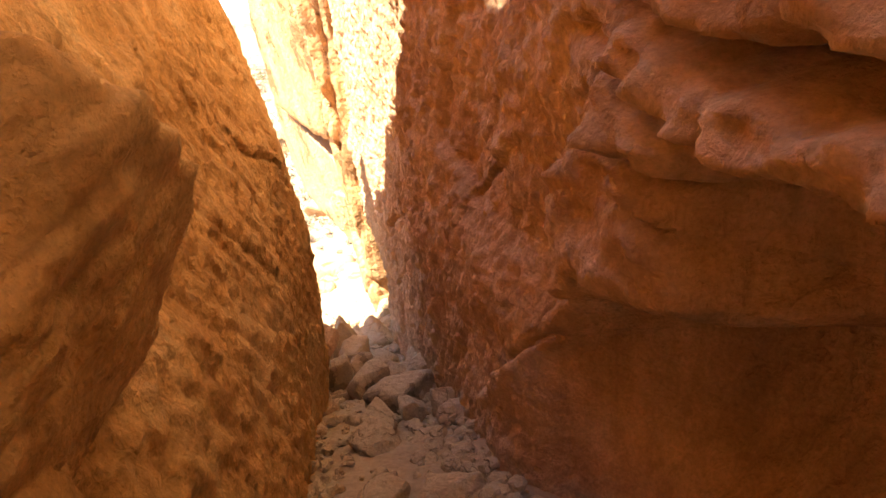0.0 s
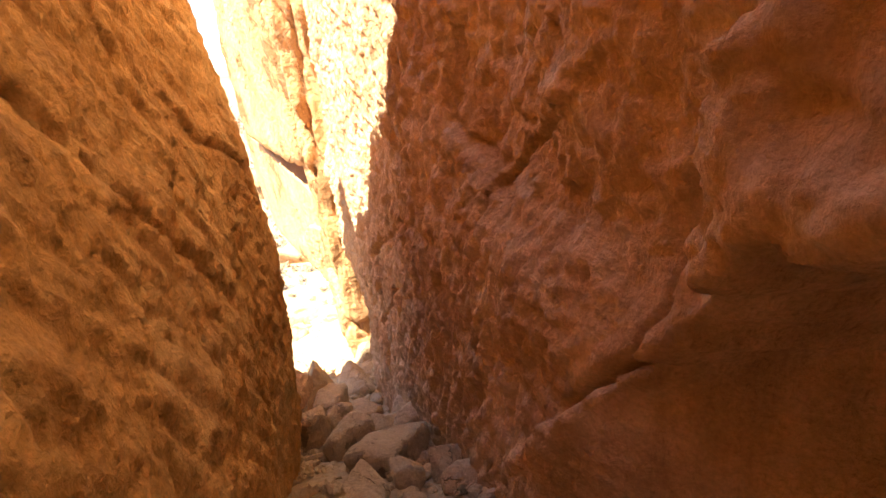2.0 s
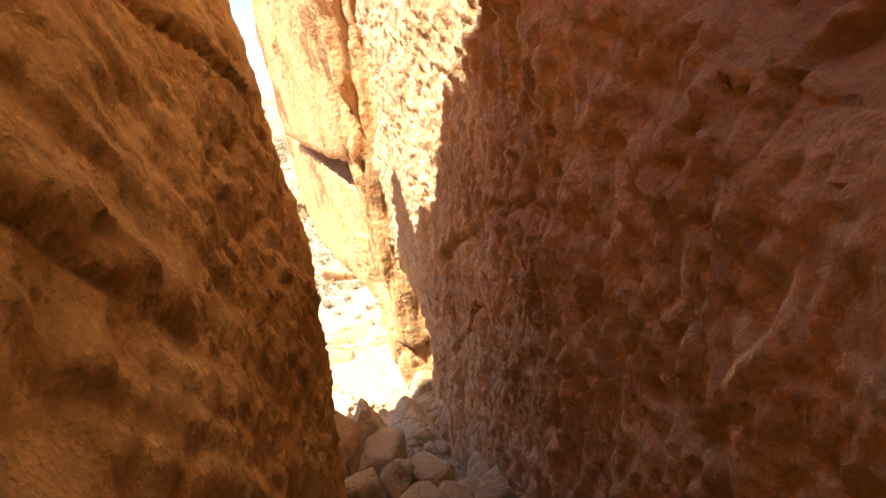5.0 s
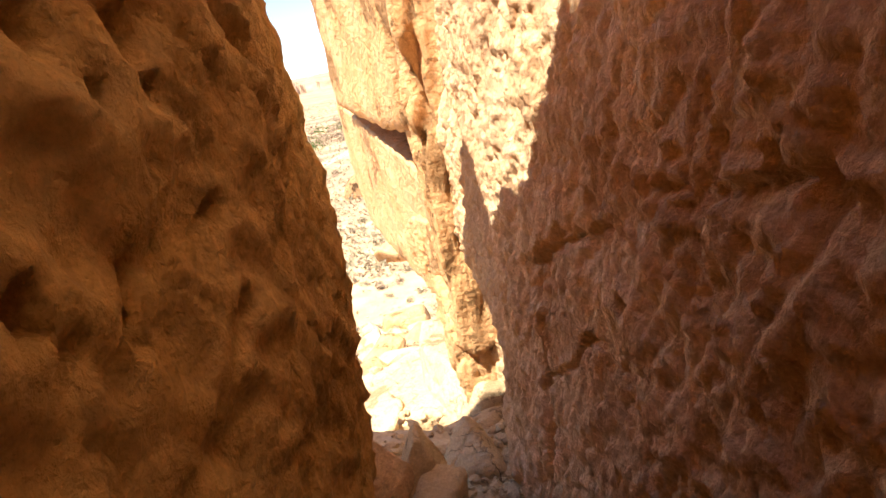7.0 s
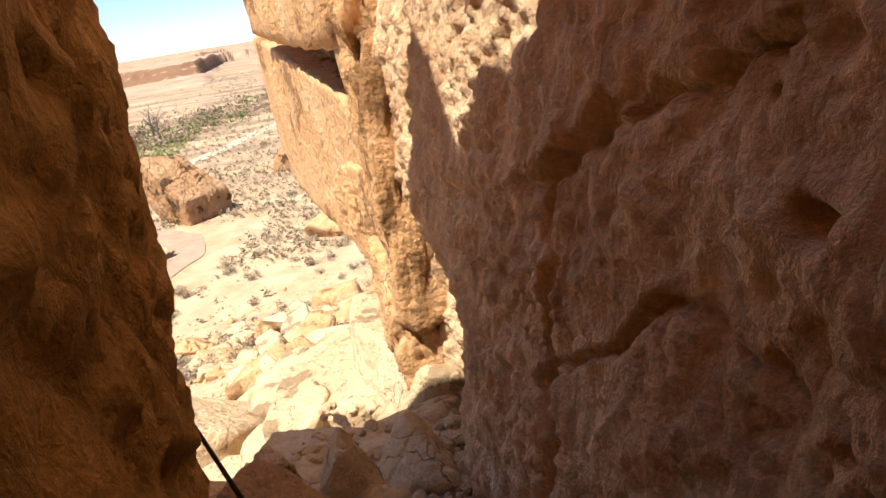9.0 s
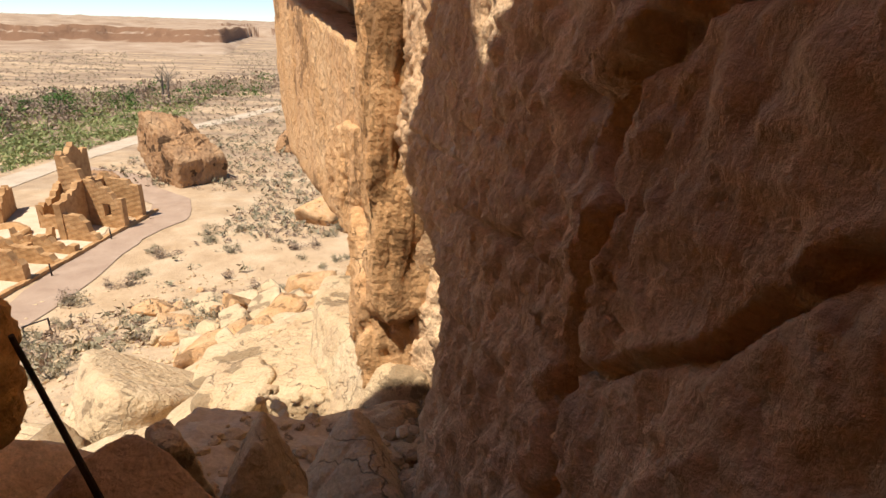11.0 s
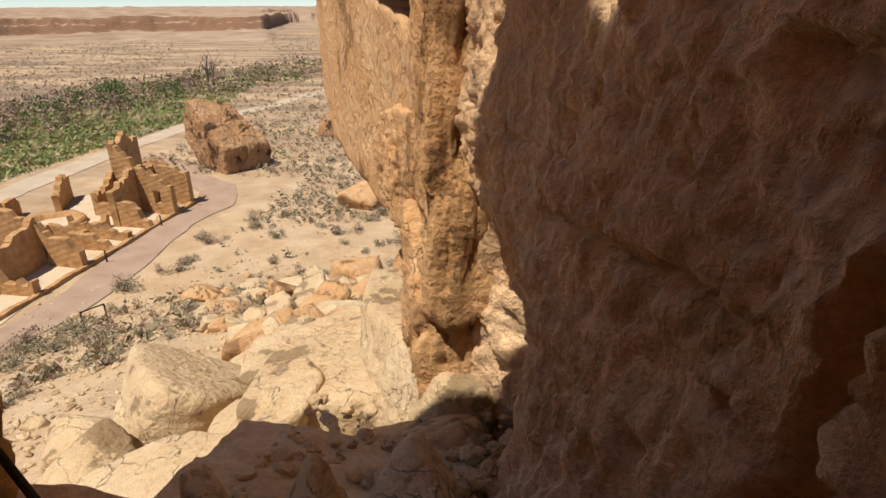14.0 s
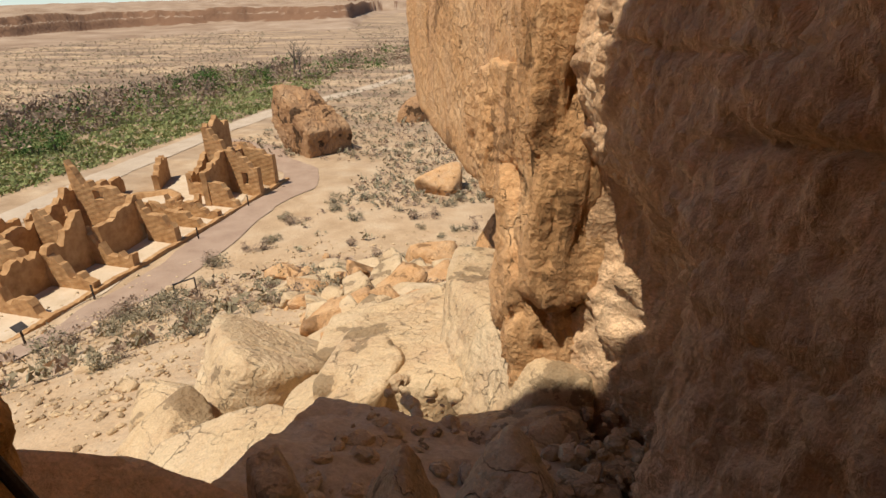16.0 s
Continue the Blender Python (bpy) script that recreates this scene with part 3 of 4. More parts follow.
def rock_mesh(name, size, seed, level, material, facets=12, sharp=9.0, rough=0.05, planes=(), grain=0.0, layers=0.0, ribs=0.0, split=0.0):
    """A worn block: a ball cut by planes with softened edges, then roughened. planes: own cuts (nx, ny, nz, distance)."""
    rs = np.random.RandomState(seed)
    n = rs.normal(size=(facets, 3))
    n /= np.linalg.norm(n, axis=1)[:, None]
    d = rs.uniform(0.55, 1.0, facets)
    box = np.array([(1, 0, 0, 1), (-1, 0, 0, 1), (0, 1, 0, 1), (0, -1, 0, 1), (0, 0, 1, 1), (0, 0, -1, 1)], float)
    own = np.array(list(planes), float).reshape(-1, 4)
    own[:, 3] /= np.linalg.norm(own[:, :3], axis=1) if len(own) else 1
    own[:, :3] /= np.linalg.norm(own[:, :3], axis=1)[:, None] if len(own) else 1
    n, d = np.concatenate([n, box[:, :3], own[:, :3]]), np.concatenate([d, box[:, 3], own[:, 3]])
    u, f = ICO[level]
    reach = np.clip(u @ n.T, 0, None) / d
    r = (reach ** sharp).sum(1) ** (-1 / sharp)
    v = u * r[:, None]
    size = np.array(size, float)
    w = v * size
    mean = size.mean()
    k = fbm(w / mean + seed * 3.7, 0.55, 5 if level > 3 else 3, 0.55, seed)
    if level > 3:
        k = k + 0.55 * (ridged(w / mean, 0.42, 4, seed * 1.3) - 0.9) + 0.25 * fbm(w / mean, 0.08, 3, 0.6, seed + 1.0)
    w = w + u * (rough * mean * k)[:, None]
    if split:
        # a few cracks right through, with one side set back
        for _ in range(4):
            c = rs.normal(size=3) * (1, 1, 0.35)
            c /= np.linalg.norm(c)
            off = w @ c - rs.uniform(-0.55, 0.55) * mean + 0.10 * mean * fbm(w, 0.5 * mean, 3, 0.5, seed + 5.0)
            w = w - u * (split * mean * (1.3 * np.exp(-(off / (0.035 * mean)) ** 2) + 0.6 * (off > 0) * np.exp(-np.clip(off, 0, None) / (0.6 * mean))))[:, None]
    if grain:
        w = w + u * (grain * ridged(w, (0.35, 0.35, 0.10), 3, seed))[:, None]
    if layers:
        step = 0.22 * size[2]
        q = (w[:, 2] + 0.35 * step * fbm(w, mean, 3, 0.5, seed + 3.0) + 0.12 * w[:, 0]) / step
        w = w + u * (layers * mean * (smooth(0.0, 0.75, q % 1.0) - smooth(0.75, 1.0, q % 1.0) - 0.5) * (np.abs(u[:, 2]) < 0.85))[:, None]
    if ribs:
        w = w + u * (ribs * (ridged(w, (0.40, 0.40, 1.5), 4, seed + 7.0) - 0.8))[:, None]
    return mesh_from(name, w, f, material)


def rock(name, at, size, turn, seed, level, material, label, category="boulder", group="", **more):
    ob = new(name, rock_mesh(name, size, seed, level, material, **more))
    ob.matrix_world = pose(*at, *turn)
    return tagged(ob, label, category, group)


# stones in the slot
SLOT = [((-1.08, 5.56, -2.62), (0.24, 0.24, 0.22)), ((-1.10, 4.59, -2.14), (0.32, 0.28, 0.21)), ((-1.45, 5.65, -2.72), (0.20, 0.18, 0.18)),
        ((-0.58, 3.96, -1.80), (0.13, 0.14, 0.16)), ((-0.84, 3.88, -1.80), (0.12, 0.12, 0.14)), ((-0.42, 3.58, -1.66), (0.13, 0.11, 0.12)),
        ((-1.12, 3.73, -1.76), (0.23, 0.19, 0.15)), ((-1.02, 3.23, -1.54), (0.24, 0.16, 0.12)), ((-0.58, 3.10, -1.54), (0.25, 0.24, 0.12)),
        ((-0.78, 2.52, -1.20), (0.05, 0.06, 0.06)), ((-0.29, 2.18, -1.02), (0.19, 0.17, 0.13)), ((-0.84, 2.28, -1.12), (0.20, 0.16, 0.09)),
        ((-1.67, 5.20, -2.45), (0.22, 0.24, 0.26)), ((-1.45, 3.94, -1.88), (0.10, 0.1, 0.1)), ((-0.28, 2.80, -1.33), (0.08, 0.08, 0.06)),
        ((-1.12, 6.13, -2.90), (0.25, 0.26, 0.32)), ((-1.72, 6.30, -3.05), (0.22, 0.22, 0.22)), ((-1.30, 5.86, -2.85), (0.22, 0.2, 0.2)),
        ((-2.20, 5.85, -2.72), (0.26, 0.26, 0.34)), ((-2.03, 6.15, -2.95), (0.2, 0.2, 0.22)), ((-1.38, 7.15, -3.42), (0.19, 0.2, 0.2)),
        ((-1.55, 7.95, -3.62), (0.2, 0.22, 0.2)), ((-2.62, 7.15, -3.42), (0.22, 0.2, 0.22)), ((-1.75, 7.35, -3.50), (0.16, 0.15, 0.14))]
for i, (at, size) in enumerate(SLOT):
    rock("boulder", at, size, (i * 23 % 20 - 10, i * 37 % 24 - 12, i * 71 % 180), 100 + i, 4, BOULDER,
         "pale worn sandstone boulder wedged on the slot floor" if size[0] > 0.15 else "small pale sandstone cobble on the slot floor",
         "boulder", "boulders on the slot floor", facets=7, sharp=24, rough=0.08)

# upright boulders at the mouth
rock("pointed_boulder", (-2.54, 7.22, -3.27), (0.26, 0.27, 0.56), (0, 6, 20), 12, 5, BOULDER, "dark pointed sandstone boulder standing at the slot mouth", "boulder",
     planes=[(0.7, 0, 0.7, 0.78), (-0.8, 0.1, 0.6, 0.70), (0, -0.7, 0.7, 0.8)], facets=6, sharp=26, rough=0.09)
rock("pointed_boulder", (-2.93, 7.24, -3.22), (0.17, 0.20, 0.56), (0, -4, 50), 18, 5, BOULDER, "narrow upright sandstone boulder at the slot mouth", "boulder",
     planes=[(0.9, 0, 0.4, 0.7), (-0.9, 0.1, 0.45, 0.7)], facets=6, sharp=26, rough=0.10)
rock("sloping_block", (-3.45, 6.88, -3.42), (0.72, 0.40, 0.60), (2, 12, 12), 31, 5, SANDSTONE, "red-brown sloping sandstone block in shade", "boulder", planes=[(0.35, -0.2, 0.9, 0.62)], facets=6, sharp=26, rough=0.04)
rock("leaning_block", (-3.10, 6.25, -1.72), (0.30, 0.38, 0.46), (6, 4, 10), 44, 6, SANDSTONE_BOUNCE, "ochre worn block leaning on the pillar corner", "boulder", facets=9, sharp=9, rough=0.09, grain=0.02)
rock("leaning_block", (-4.58, 7.10, -2.55), (0.34, 0.40, 0.66), (0, 6, 30), 46, 5, SANDSTONE_BOUNCE, "ochre angular block standing behind the pillar corner", "boulder", facets=6, sharp=24, rough=0.08)
rock("flat_stone", (-2.60, 6.52, -2.50), (0.26, 0.32, 0.07), (28, -22, 40), 52, 4, SANDSTONE, "flat brown slab of stone propped on edge", "stone", facets=5, sharp=26, rough=0.04)
rock("boulder", (-2.35, 6.95, -3.15), (0.24, 0.22, 0.26), (4, 10, 80), 57, 4, BOULDER, "small angular boulder at the slot mouth", "boulder", "boulders on the slot floor", facets=8, sharp=20)
bm = bmesh.new()
bmesh.ops.create_cone(bm, cap_ends=True, segments=8, radius1=0.014, radius2=0.008, depth=0.78)
for v in bm.verts:
    v.co.x += 0.02 * math.sin(v.co.z * 5)
stick = part("post", bm, DARKWOOD)
stick.matrix_world = Matrix.Translation((-2.72, 6.45, -2.06)) @ (Vector((-0.04, -0.12, 0.65)).to_track_quat("Z", "Y").to_matrix().to_4x4())
tagged(stick, "thin dark weathered post leaning among boulders", "post")
# blocks that hang over the upper end
rock("overhanging_block", (-0.66, 0.44, 1.64), (0.40, 0.40, 0.60), (10, -8, 12), 301, 6, SANDSTONE_BOUNCE, "large ochre block jutting from the pillar face", "boulder",
     planes=[(0.6, -0.2, -0.75, 0.55), (0.7, -0.7, 0.1, 0.75)], facets=6, sharp=30, rough=0.08, grain=0.008, layers=0.03)
rock("lower_block", (-0.74, 0.12, 0.98), (0.34, 0.36, 0.40), (-6, 10, -8), 302, 6, SANDSTONE_BOUNCE, "ochre block at the foot of the pillar face", "boulder",
     planes=[(0.8, -0.1, 0.6, 0.70)], facets=6, sharp=30, rough=0.08, grain=0.008)

# talus at the mouth: large pale slabs
TALUS = [("boulder", (-2.25, 8.12, -3.98), (0.60, 0.52, 0.64), (8, 4, 20), 61, "large grey sandstone boulder in shade below the slot"),
         ("boulder", (-2.38, 9.0, -4.55), (0.72, 0.72, 0.66), (-4, -6, 10), 62, "broad shaded sandstone boulder at the cliff foot"),
         ("boulder", (-1.72, 7.85, -3.72), (0.2, 0.25, 0.26), (0, 10, 60), 63, "grey sandstone boulder beside the cliff foot"),
         ("boulder", (-6.95, 12.1, -6.7), (1.25, 1.35, 1.30), (-6, 8, 30), 64, "huge rounded pale sandstone boulder on the talus"),
         ("slab", (-4.12, 11.7, -5.75), (1.05, 2.1, 1.0), (-10, -3, 14), 65, "long pale sandstone slab on the talus"),
         ("slab", (-4.40, 9.95, -5.25), (0.85, 0.82, 0.75), (-8, -6, 40), 66, "cream sandstone slab with a rounded nose"),
         ("slab", (-2.80, 10.9, -4.78), (0.72, 1.7, 0.80), (-9, 3, 10), 67, "flat pale sandstone slab beside the cliff foot"),
         ("slab", (-5.95, 14.0, -7.0), (0.65, 1.35, 0.45), (-10, -10, 20), 68, "thin tilted sandstone slab on the talus"),
         ("boulder", (-8.6, 11.8, -7.6), (0.85, 0.7, 0.65), (12, -14, 35), 69, "broken pale sandstone boulder on the slope"),
         ("slab", (-4.95, 9.0, -5.45), (0.9, 0.75, 0.6), (-8, -8, 25), 70, "low pale sandstone slab below the slot"),
         ("slab", (-6.6, 9.9, -6.3), (0.85, 0.6, 0.45), (-8, -16, 70), 71, "tilted pale sandstone slab on the slope"),
         ("slab", (-2.35, 12.4, -5.7), (0.32, 0.5, 0.45), (0, 8, 0), 72, "square pale stone beside the cliff foot"),
         ("slab", (-11.4, 26.2, -12.4), (1.7, 0.9, 0.6), (20, 30, 60), 73, "tilted tan sandstone slab with a dark underside"),
         ("slab", (-13.2, 24.6, -12.6), (1.4, 0.7, 0.45), (10, 25, 40), 74, "tilted tan sandstone slab on the slope"),
         ("slab", (-18.5, 31.0, -15.2), (1.5, 0.9, 0.55), (-14, 20, 50), 75, "dark-edged flat sandstone slab on the slope"),
         ("slab", (-15.6, 27.6, -13.8), (1.4, 0.6, 0.45), (6, 35, 65), 76, "tilted flat sandstone slab on the slope"),
         ("boulder", (-16.6, 52.0, -16.3), (2.2, 1.8, 1.6), (0, 0, 15), 77, "pale blocky sandstone boulder below the cliff"),
         ("boulder", (-8.6, 17.6, -9.2), (1.0, 0.8, 0.7), (0, 14, 35), 78, "tan angular sandstone boulder on the slope"),
         ("boulder", (-7.0, 19.5, -9.6), (0.9, 0.8, 0.7), (12, 0, 70), 79, "tan angular sandstone boulder on the slope"),
         ("boulder", (-10.4, 17.2, -10.0), (0.7, 0.6, 0.55), (0, -12, 10), 80, "tan sandstone boulder on the slope"),
         ("boulder", (-9.6, 29.5, -12.9), (1.6, 1.1, 1.0), (10, 20, 30), 81, "tan blocky sandstone boulder on the slope"),
         ("boulder", (-8.4, 25.0, -11.6), (1.4, 0.9, 0.8), (-10, 25, 60), 82, "tan blocky sandstone boulder on the slope")]
for kind, at, size, turn, seed, label in TALUS:
    rock(kind, at, size, turn, seed, 6 if at[1] < 15 else 5, BOULDER if at[1] < 15 else CLIFF, label, kind, "slabs on the talus", facets=9 if kind == "boulder" else 7, sharp=9 if kind == "boulder" else 22, rough=0.022, grain=0.006, layers=0.008, split=0.020)

rs = np.random.RandomState(5)
variants = [rock_mesh("stone", (1.1, 0.75, 0.5), 300 + i, 4, CLIFF if i % 3 == 0 else BOULDER, facets=6, sharp=90, rough=0.02, layers=0.04) for i in range(9)]
placed = 0
while placed < 290:
    # most stones lie in a tongue of broken rock below the fin
    tongue = placed < 215
    a, dist = math.radians(rs.uniform(-37, -9) if tongue else rs.uniform(-62, -4)), (6.5 + 19 * rs.uniform() ** 0.9 if tongue else 4 + 30 * rs.uniform())
    px, py = -2.3 + dist * math.sin(a), 8.5 + dist * math.cos(a)
    s = 0.16 + 0.75 * rs.uniform() ** 2.2 + 0.010 * dist if tongue else 0.10 + 0.25 * rs.uniform() ** 2
    ob = new("stone", variants[placed % 9])
    ob.matrix_world = pose(px, py, float(ground_z(px, py)) + 0.28 * s, rs.uniform(-30, 30), rs.uniform(-30, 30), rs.uniform(0, 360)) @ Matrix.Diagonal((s, s, s, 1))
    tagged(ob, "angular pale sandstone block lying on the slope", "stone", "stones on the talus")
    placed += 1


def scatter_mesh(name, spots, base_v, base_f, material, seed):
    """Many small copies of one shape joined into one mesh. spots: rows of x, y, z, size."""
    r2 = np.random.RandomState(seed)
    spots = np.asarray(spots, float)
    n, m = len(spots), len(base_v)
    a = r2.uniform(0, 2 * np.pi, n)
    c, s = np.cos(a)[:, None], np.sin(a)[:, None]
    sx, sy, sz = (spots[:, 3:4] * r2.uniform(0.7, 1.3, (n, 1)) for _ in range(3))
    bx, by, bz = base_v[None, :, 0] * sx, base_v[None, :, 1] * sy, base_v[None, :, 2] * sz
    v = np.stack([bx * c - by * s + spots[:, 0:1], bx * s + by * c + spots[:, 1:2], bz + spots[:, 2:3]], 2).reshape(-1, 3)
    f = (base_f[None] + (np.arange(n) * m)[:, None, None]).reshape(-1, base_f.shape[1])
    return mesh_from(name, v, f, material, False)


spots = []
for _ in range(5200):
    a, dist = math.radians(rs.uniform(-70, -4)), 6.5 + 30 * rs.uniform() ** 0.8
    spots.append((-2.3 + dist * math.sin(a), 8.5 + dist * math.cos(a), 0, 0.03 + 0.13 * rs.uniform() ** 3))
spots = np.array(spots)
spots[:, 2] = ground_z(spots[:, 0], spots[:, 1]) + 0.3 * spots[:, 3]
gv = ICO[1][0] * (1, 0.8, 0.6) * np.random.RandomState(2).uniform(0.7, 1.15, (len(ICO[1][0]), 1))
rubble = put_mesh("rubble", scatter_mesh("rubble", spots, gv, ICO[1][1], BOULDER, 3))
tagged(rubble, "small pale stones strewn over the talus", "rubble", kind="stuff")
chip_mesh = rock_mesh("chip", (1, 0.8, 0.65), 411, 2, None, facets=10, sharp=24, rough=0.05)
chip = np.array([v.co[:] for v in chip_mesh.vertices])
bpy.data.meshes.remove(chip_mesh)
spots = []
for _ in range(900):
    yv = rs.uniform(1.8, 9.5)
    zv = float(slot_floor_z(np.array(yv)))
    u = rs.choice([-1, 1]) * rs.uniform() ** 0.5
    a0, b0 = max(float(left_face(np.array(yv), np.array(zv))), -3.4), float(right_face(np.array(yv), np.array(zv)))
    spots.append(((a0 + b0) / 2 + u * (b0 - a0) / 2, yv, zv + 0.10 * abs(u) ** 3 + 0.01, 0.015 + 0.07 * rs.uniform() ** 2))
for _ in range(420):
    yv = rs.uniform(6.6, 9.1)
    spots.append((float(right_face(np.array(yv), np.array(-5.0))) - 0.45 * rs.uniform() ** 1.3, yv, max(float(slot_floor_z(np.array(yv))), float(ground_z(-2.3, yv))) + rs.uniform(-0.05, 0.12), 0.02 + 0.07 * rs.uniform() ** 2))
slot_rubble = put_mesh("slot_rubble", scatter_mesh("slot_rubble", spots, chip, ICO[2][1], BOULDER, 4))
tagged(slot_rubble, "broken stones and gravel along the slot floor", "rubble", kind="stuff")

# ---------------------------------------------------------------- the fin and buttress beyond the slot
def prism(name, outline, front, back, seed, label, foot=(-3.1, 11.2), heading=118.6, parent=None, **more):
    """A worn convex block against the cliff: an outline of (run, height) corners, from front to back across it."""
    pts = np.array(outline, float)
    lo, hi = pts.min(0), pts.max(0)
    mid, half = (lo + hi) / 2, (hi - lo) / 2
    size = np.array([half[0], (front - back) / 2, half[1]])
    planes = []
    for p0, p1 in zip(pts, np.roll(pts, -1, 0)):
        n2 = np.array([p1[1] - p0[1], p0[0] - p1[0]])
        n2 = n2 / np.linalg.norm(n2)
        far_side = float(n2 @ (p0 - mid))
        if far_side < 0:
            n2, far_side = -n2, -far_side
        planes.append((n2[0] * size[0], 0, n2[1] * size[2], far_side))
    ob = new(name, rock_mesh(name, size, seed, 6, CLIFF, planes=planes, facets=0, **more))
    ob.matrix_world = pose(foot[0], foot[1], 0, 0, 0, heading) @ Matrix.Translation((mid[0], (front + back) / 2, mid[1]))
    if parent:
        ob.parent = parent
        ob["label"] = label
    return ob


fin = new("rock_fin")
tagged(fin, "overhanging fin of weathered tan sandstone with a sloping ledge", "rock fin")
prism("lower_slab", [(4.5, -0.2), (4.55, -2.0), (3.7, -2.85), (0.4, -3.05), (-0.9, -2.6), (-1.3, -1.5), (-0.5, -1.0)], 0.0, -1.5, 83, "smooth tan slab", parent=fin, sharp=60, rough=0.018, grain=0.015, split=0.008)
prism("recess", [(4.2, 0.9), (4.2, -0.6), (-0.9, -1.6), (-0.9, 0.9)], -0.55, -2.2, 85, "shaded hollow above the ledge", parent=fin, sharp=60, rough=0.02, grain=0.02)
prism("overhang", [(3.7, -0.1), (2.7, 1.5), (2.2, 6.0), (-1.2, 6.0), (-1.3, -0.55), (0.2, -0.45)], 0.12, -2.2, 86, "ochre overhanging block", parent=fin, sharp=40, rough=0.03, grain=0.04, ribs=0.08)
prism("knob", [(0.35, -2.1), (0.3, -2.75), (-0.2, -3.0), (-1.0, -2.75), (-1.25, -2.3), (-1.15, -1.75), (-0.3, -1.75)], 0.08, -0.7, 87, "blunt orange-bottomed knob", parent=fin, sharp=26, rough=0.08, grain=0.03, split=0.03)
for i, (outline, front, back) in enumerate([([(0.45, 3.5), (0.42, -1.6), (0.15, -3.2), (-0.35, -3.3), (-0.4, 3.5)], 0.28, -0.6),
                                            ([(0.95, 3.5), (0.9, -1.2), (0.6, -2.6), (0.2, -2.6), (0.1, 3.5)], 0.10, -0.7),
                                            ([(0.75, -2.5), (0.95, -3.0), (0.75, -5.0), (-0.5, -5.0), (-0.2, -3.2), (0.35, -2.45)], 0.36, -0.4),
                                            ([(1.5, -3.1), (1.8, -3.6), (1.9, -5.0), (0.6, -5.0), (0.7, -3.4), (1.1, -3.0)], 0.22, -0.5)]):
    tagged(prism("rock_rib", outline, front, back, 88 + i, "", foot=(-2.22, 9.95), heading=108, sharp=18, rough=0.07, grain=0.04, ribs=0.10, split=0.05),
           "rough tan sandstone rib standing against the cliff" if i < 2 else "pale grey slab leaning against the cliff foot", "rock rib", "ribs of the cliff")
for i, (at, size, turn) in enumerate([((-1.2, 14.0, -1.0), (1.5, 2.2, 6.0), (0, 0, 20)), ((-0.2, 20.0, -3.0), (3.6, 4.0, 9.0), (0, 0, 20))]):
    rock("rock_buttress", at, size, turn, 92 + i, 6, CLIFF, "broken tan sandstone buttress standing against the cliff", "rock buttress", "buttresses of the cliff", facets=7, sharp=26, rough=0.07, grain=0.04, ribs=0.09)
for i, (at, size, turn) in enumerate([((-3.25, 12.6, -4.6), (0.12, 0.42, 0.85), (-8, 14, 20)), ((-2.95, 11.9, -4.5), (0.11, 0.40, 0.95), (-6, 16, 26)), ((-2.55, 11.0, -3.9), (0.18, 0.42, 1.2), (-6, 12, 18)),
                                      ((-3.6, 13.5, -5.0), (0.15, 0.5, 0.8), (-8, 18, 30))]):
    rock("leaning_slab", at, size, turn, 110 + i, 5, CLIFF, "thin upright sandstone slab leaning at the cliff foot", "slab", "slabs leaning on the cliff", facets=4, sharp=34, rough=0.05, grain=0.015)


# ---------------------------------------------------------------- valley: track, trail, ruin
def strip(name, line, width, material, lift, label, category):
    line = np.array(line, float)
    t = np.linspace(0, len(line) - 1, 90)
    i = np.clip(t.astype(int), 0, len(line) - 2)
    f = (t - i)[:, None]
    f = f * f * (3 - 2 * f) * 0.3 + f * 0.7
    c = line[i] * (1 - f) + line[i + 1] * f
    d = np.gradient(c, axis=0)
    d /= np.linalg.norm(d, axis=1)[:, None]
    nrm = np.stack([-d[:, 1], d[:, 0]], 1)
    us = np.linspace(-0.5, 0.5, 7)
    wob = 1 + 0.25 * fbm(np.c_[c, np.zeros(len(c))], 5.0, 3, 0.5, 3.0)
    p = c[:, None, :] + nrm[:, None, :] * (us[None, :, None] * width * wob[:, None, None])
    p = p.reshape(-1, 2)
    z = ground_z(p[:, 0], p[:, 1]) + lift
    ob = put_mesh(name, mesh_from(name, np.c_[p, z], grid_faces(90, 7), material))
    return tagged(ob, label, category, kind="structure")


strip("dirt_track", [(-44, 8), (-48, 32), (-50, 41), (-52, 52), (-53.5, 72), (-54, 86), (-50, 104), (-46, 130), (-44, 160)], 3.6, TRACK, 0.05, "pale sandy track across the valley floor", "track")
strip("trail", [(-25, 8), (-26.6, 21), (-28.6, 27), (-28.6, 33), (-29.6, 40), (-30.4, 45), (-29.6, 50.5), (-32.2, 55.5), (-36.9, 58.3), (-41, 63), (-50, 66)], 3.2, TRAIL, 0.06, "brown gravel trail past the ruin", "trail")
strip("ruin_floor", [(-36, 23), (-37, 40), (-38, 52)], 10.5, PALEFLOOR, 0.04, "pale trodden floor inside the ruin", "floor")


